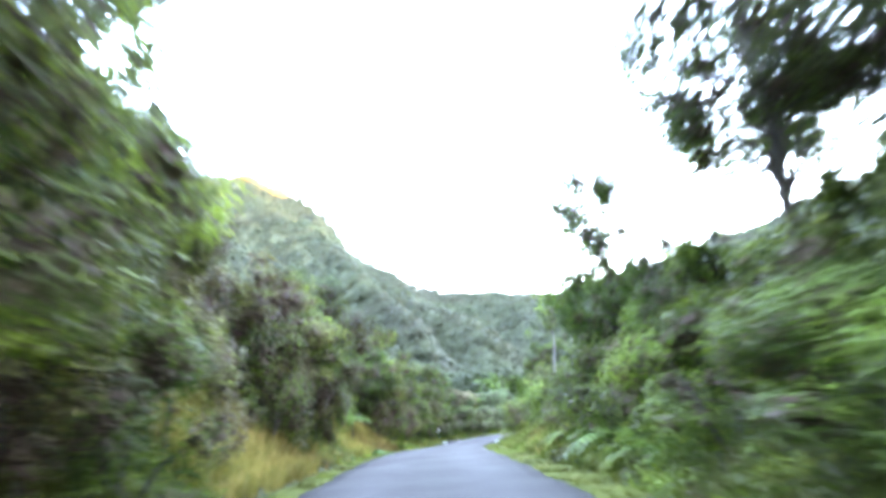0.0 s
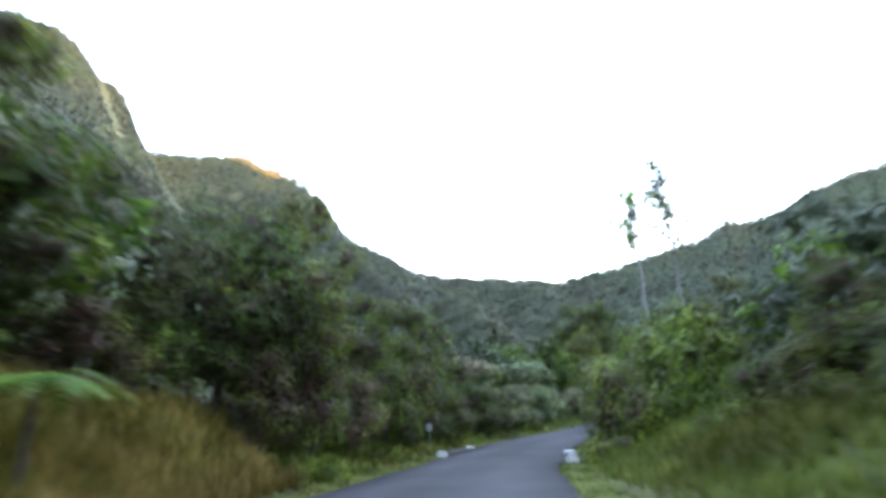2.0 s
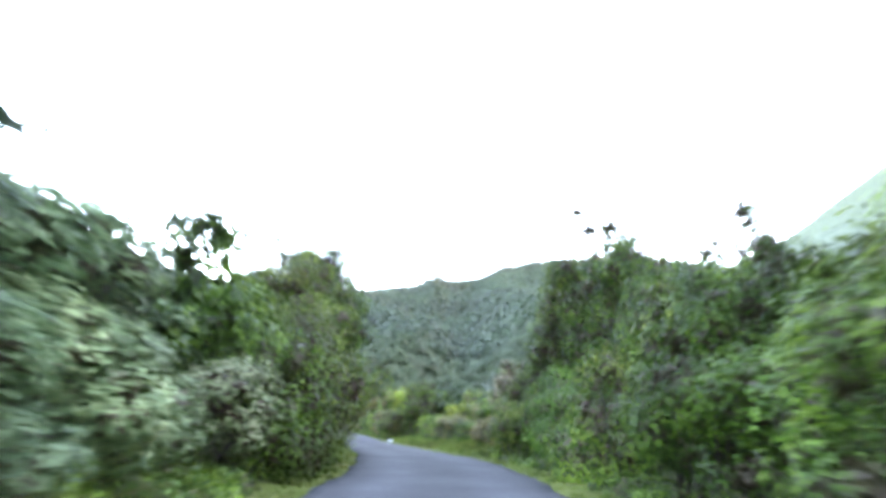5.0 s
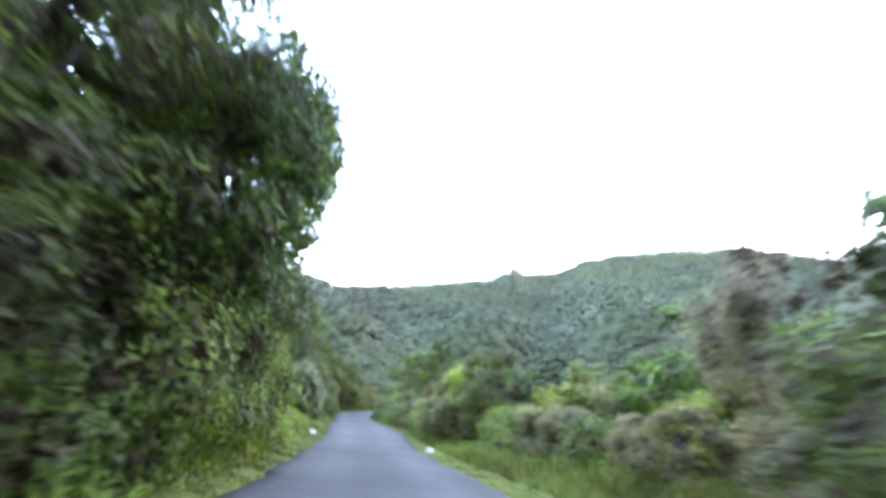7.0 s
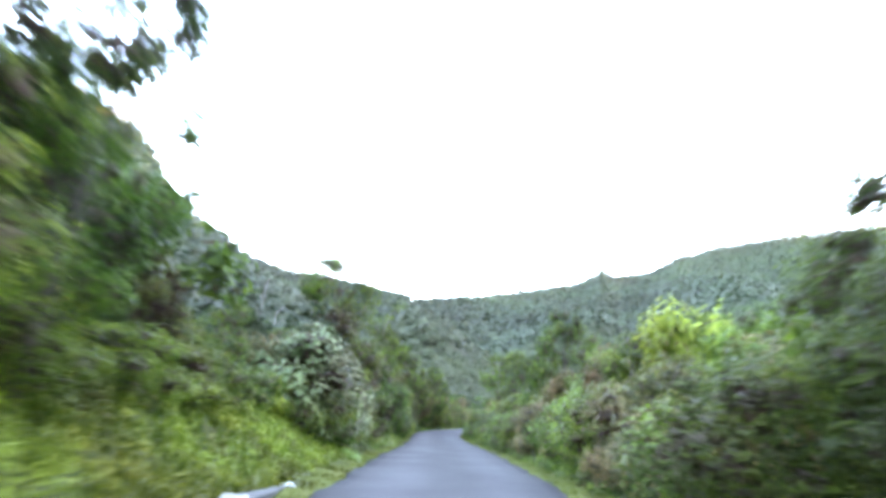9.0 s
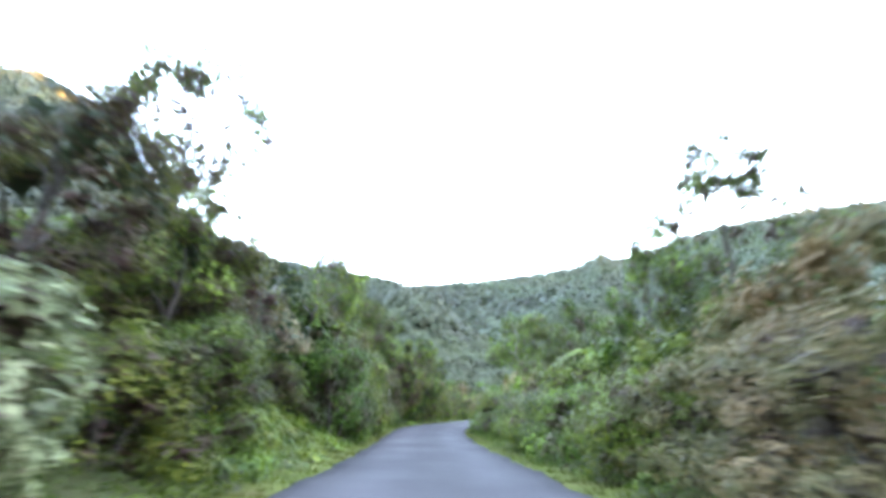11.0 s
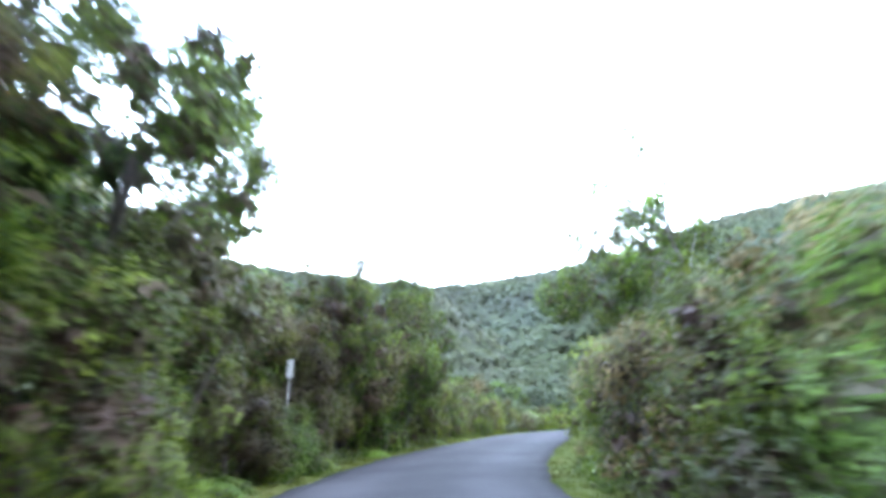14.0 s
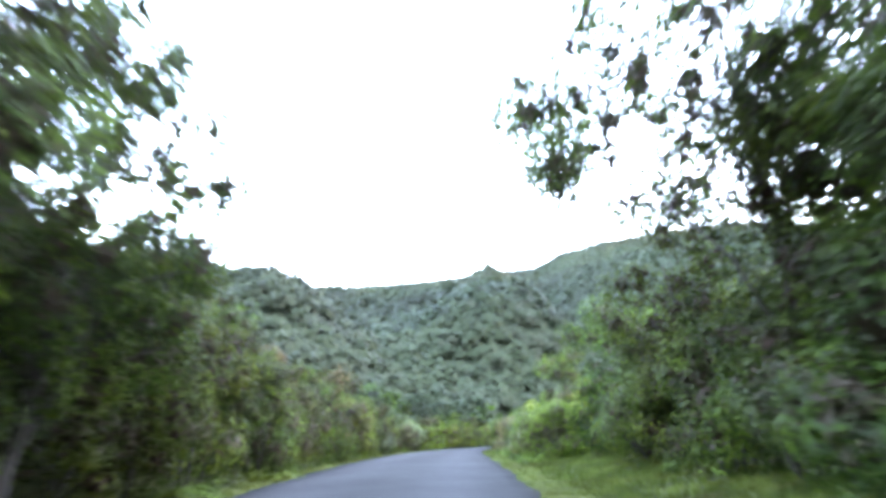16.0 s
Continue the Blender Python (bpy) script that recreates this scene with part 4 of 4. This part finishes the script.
grass("verge_grass", "short green grass along the asphalt edges", (
    (0, 235, -1, 0.0, 1.1, 34, 0.12), (0, 235, 1, 0.0, 1.1, 34, 0.12),
    (14, 48, 1, 1.0, 5.4, 34, 0.36), (2, 14, 1, 1.0, 3.0, 20, 0.35), (2, 11, -1, 1.0, 3.0, 22, 0.4), (19, 27, -1, 1.0, 2.8, 22, 0.4), (39, 46, -1, 1.0, 3.0, 22, 0.4), (86, 112, 1, 1.0, 4.6, 24, 0.36), (174, 206, 1, 0.9, 4.6, 55, 0.13),
    (40, 70, -1, 1.0, 2.6, 12, 0.4)), LEAF["grass"])
grass("dry_grass", "tall dry yellow grass on the cut bank", (
    (11, 19, -1, 0.9, 4.6, 60, 0.62), (19, 26, -1, 0.9, 2.2, 14, 0.5), (28.5, 39, -1, 0.9, 3.8, 60, 0.62), (40, 52, -1, 0.8, 2.0, 8, 0.4), (18, 30, 1, 1.0, 3.0, 3, 0.4)), LEAF["dry"])
grass("bank_grass", "tall bright green grass and creepers on the bank", (
    (102, 126, -1, 1.0, 5.0, 12, 0.45), (92, 104, -1, 0.8, 2.0, 14, 0.5), (138, 150, -1, 1.0, 2.6, 10, 0.4)), LEAF["bright"])


def low_growth(name, label, zones, mat, leaf, per=16):
    """Knee-high leafy plants at the foot of the shrubs: from, to, side, nearest and farthest past the edge, plants a square metre, height."""
    P, N = [], []
    for s0, s1, side, a, b, dens, tall in zones:
        n = int((s1 - s0) * (b - a) * dens)
        s, o = rng.uniform(s0, s1, n), rng.uniform(a, b, n)
        i = np.argmin(np.abs(ARC[None, :] - s[:, None]), axis=1)
        lat = side * ((table(LEFT_EDGE, s) if side < 0 else table(RIGHT_EDGE, s)) + o)
        x, y = LINE[i, 0] + TAN[i, 1] * lat, LINE[i, 1] - TAN[i, 0] * lat
        z = ground_z(x, y)
        h = tall * rng.uniform(0.5, 1.4, n) * (0.55 + 0.45 * (o - a) / (b - a))
        d = unit(n * per)
        d[:, 2] = np.abs(d[:, 2])
        P.append(np.repeat(np.stack([x, y, z + 0.05], 1), per, 0) + d * np.repeat(h, per)[:, None] * rng.uniform(0.5, 1.0, (n * per, 1)) * np.array((0.75, 0.75, 1.0)))
        m = d + 0.6 * unit(n * per) + np.array((0, 0, 0.4))
        N.append(m / np.linalg.norm(m, axis=1)[:, None])
    P, N = np.concatenate(P), np.concatenate(N)
    V, F = leaf_quads(P, N, np.full(len(P), leaf), 0.3, 0.5)
    tagged(new(name, mesh_of(name, V, F, mat)), label, "undergrowth", kind="stuff")


low_growth("low_herbs", "knee-high green herbs at the foot of the shrubs", (
    (0, 11, -1, 0.9, 2.8, 8, 0.7), (19, 29, -1, 0.9, 2.8, 8, 0.7), (40, 104, -1, 0.7, 2.0, 5, 0.6), (126, 255, -1, 0.7, 2.0, 5, 0.6),
    (0, 18, 1, 0.9, 3.0, 9, 0.7), (44, 88, 1, 0.7, 1.9, 5, 0.6), (112, 178, 1, 0.7, 1.9, 5, 0.6), (202, 255, 1, 0.7, 1.8, 4, 0.5),
    (22, 44, 1, 3.0, 5.5, 3, 0.7), (88, 112, 1, 2.4, 4.6, 3, 0.7), (178, 202, 1, 3.2, 5.2, 3, 0.7)), LEAF["mid"], 0.15, 22)
low_growth("low_creepers", "bright creepers and seedlings on the bank", (
    (102, 128, -1, 0.9, 5.5, 16, 0.6), (92, 102, -1, 0.6, 1.6, 6, 0.5), (140, 150, -1, 0.8, 3.4, 5, 0.5), (28, 60, -1, 0.7, 1.6, 2, 0.5)), LEAF["bright"], 0.14, 22)


# ---- forest on the mountain sides: past counting ----
def far_forest(name, label, n, r0, r1, az0, az1, size, quads, leaf, mat):
    r = np.sqrt(rng.uniform(r0 ** 2, r1 ** 2, n))
    az = np.radians(rng.uniform(az0, az1, n))
    x, y = MID[0] - np.sin(az) * r, MID[1] + np.cos(az) * r
    _, lat, _ = road_coords(x, y)
    tab = np.array(RIDGE)
    keep = (np.abs(lat) > 25) & (r < 1.03 * np.interp(np.degrees(az), tab[:, 0], tab[:, 1]))
    x, y = x[keep], y[keep]
    z = ground_z(x, y)
    n = len(x)
    hs = size * rng.uniform(0.6, 1.4, n)
    d = unit(n * quads)
    d[:, 2] = np.abs(d[:, 2]) * 1.3 - 0.35
    rad = np.repeat(hs, quads)[:, None] * rng.uniform(0.6, 1.0, n * quads)[:, None]
    pts = np.repeat(np.stack([x, y, z + hs * 0.40], 1), quads, 0) + d * rad * np.array((0.64, 0.64, 0.62))
    gx, gy = (ground_z(x + 3, y) - z) / 3, (ground_z(x, y + 3) - z) / 3
    out = np.stack([-gx, -gy, np.full(n, 0.8)], 1)
    out /= np.linalg.norm(out, axis=1)[:, None]
    nrm = 0.42 * d + 0.12 * unit(n * quads) + 0.75 * np.repeat(out, quads, 0)
    nrm /= np.linalg.norm(nrm, axis=1)[:, None]
    V, F = leaf_quads(pts, nrm, np.repeat(hs, quads) * leaf, 0.5, 0.9)
    tagged(new(name, mesh_of(name, V, F, mat)), label, "forest", kind="stuff")


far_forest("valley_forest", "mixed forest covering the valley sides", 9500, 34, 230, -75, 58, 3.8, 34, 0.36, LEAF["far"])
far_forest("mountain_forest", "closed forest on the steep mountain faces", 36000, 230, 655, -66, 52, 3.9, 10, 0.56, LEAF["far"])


# ---- roadside furniture ----
def parapet(length, label):
    """A low concrete headwall over a culvert, with whitewashed ends."""
    root = thing("culvert_parapet", label, "parapet", "culvert parapets")
    bm = bmesh.new()
    box(bm, (0.30, length, 0.42), (0, length / 2, 0.0), bevel=0.03)
    for v in bm.verts:
        v.co += Vector((0.012 * math.sin(v.co.y * 9 + v.co.z * 7), 0, 0.012 * math.sin(v.co.y * 5)))
    part("wall", from_bm("wall", bm, CONCRETE), root)
    for y0, dep in ((-0.08, 0.3), (length - 0.1, 0.2)):
        bm = bmesh.new()
        box(bm, (0.40, dep, 0.47), (0, y0 + dep / 2 - 0.06, 0.0), bevel=0.05, seg=2)
        for v in bm.verts:
            if v.co.z > 0:
                v.co += Vector((0.03 * math.sin(v.co.y * 31), 0.05 * math.sin(v.co.x * 17), 0.03 * math.sin(v.co.x * 23 + v.co.y * 11)))
        part("painted_end", from_bm("painted_end", bm, WHITEWASH), root, "chipped whitewashed end block")
    return root


for s, lat, length, skew in ((44.7, 2.30, 2.6, 0.10), (47.5, -2.95, 3.2, -0.05), (104.7, 2.60, 3.0, -0.10), (112.4, -2.95, 3.2, 0.06)):
    w = parapet(length, "low dark concrete culvert parapet with whitewashed ends")
    x, y, h = place(s, lat)
    w.matrix_basis = Matrix.Translation((x, y, float(ground_z(x, y)[0]) + 0.0)) @ Matrix.Rotation(h + skew, 4, "Z")


def marker(width, height, top):
    root = thing("marker_plate", "small blank white plate on a thin steel post in the growth", "sign", "white plates")
    bm = bmesh.new()
    box(bm, (width, 0.012, height), (0, -0.03, top - height / 2), bevel=0.004)
    part("plate", from_bm("plate", bm, PLATE), root, "white plate")
    part("post", mesh_of("post", *tube([(0, 0, -0.4), (0, 0, top * 0.6), (0, 0, top - 0.04)], [0.025] * 3, 8), POST, True), root)
    return root


for x, y, z, w, h, yaw in ((46.92, 168.2, 9.45, 0.20, 0.52, -25), (49.2, 139.9, 7.85, 0.20, 0.40, -25)):
    g = float(ground_z(x, y)[0])
    marker(w, h, z - g).matrix_basis = pose(x, y, g, 0, 0, yaw)

def distance_plate(s, lat, top):
    """A small square plate with two lines of faded writing."""
    root = thing("distance_plate", "small square white roadside plate with faded grey writing", "sign")
    bm = bmesh.new()
    box(bm, (0.27, 0.02, 0.27), (0, -0.03, top - 0.135), bevel=0.006)
    plate = part("plate", from_bm("plate", bm, PLATE), root, "white plate")
    for k in range(2):
        bm = bmesh.new()
        box(bm, (0.17 - 0.04 * k, 0.004, 0.035), (0, -0.043, top - 0.10 - 0.08 * k))
        part("writing", from_bm("writing", bm, POST), plate, "faded grey line of writing")
    part("post", mesh_of("post", *tube([(0, 0, -0.4), (0, 0, top * 0.6), (0, 0, top - 0.04)], [0.014] * 3, 8), POST, True), root)
    x, y, h = place(s, lat)
    root.matrix_basis = Matrix.Translation((x, y, float(ground_z(x, y)[0]))) @ Matrix.Rotation(h - 0.25, 4, "Z")


distance_plate(48.3, -3.92, 1.2)

# the patterns that the copies were taken from go
for group in PROTO.values():
    for ob in group:
        for o in list(ob.children_recursive) + [ob]:
            bpy.data.objects.remove(o)
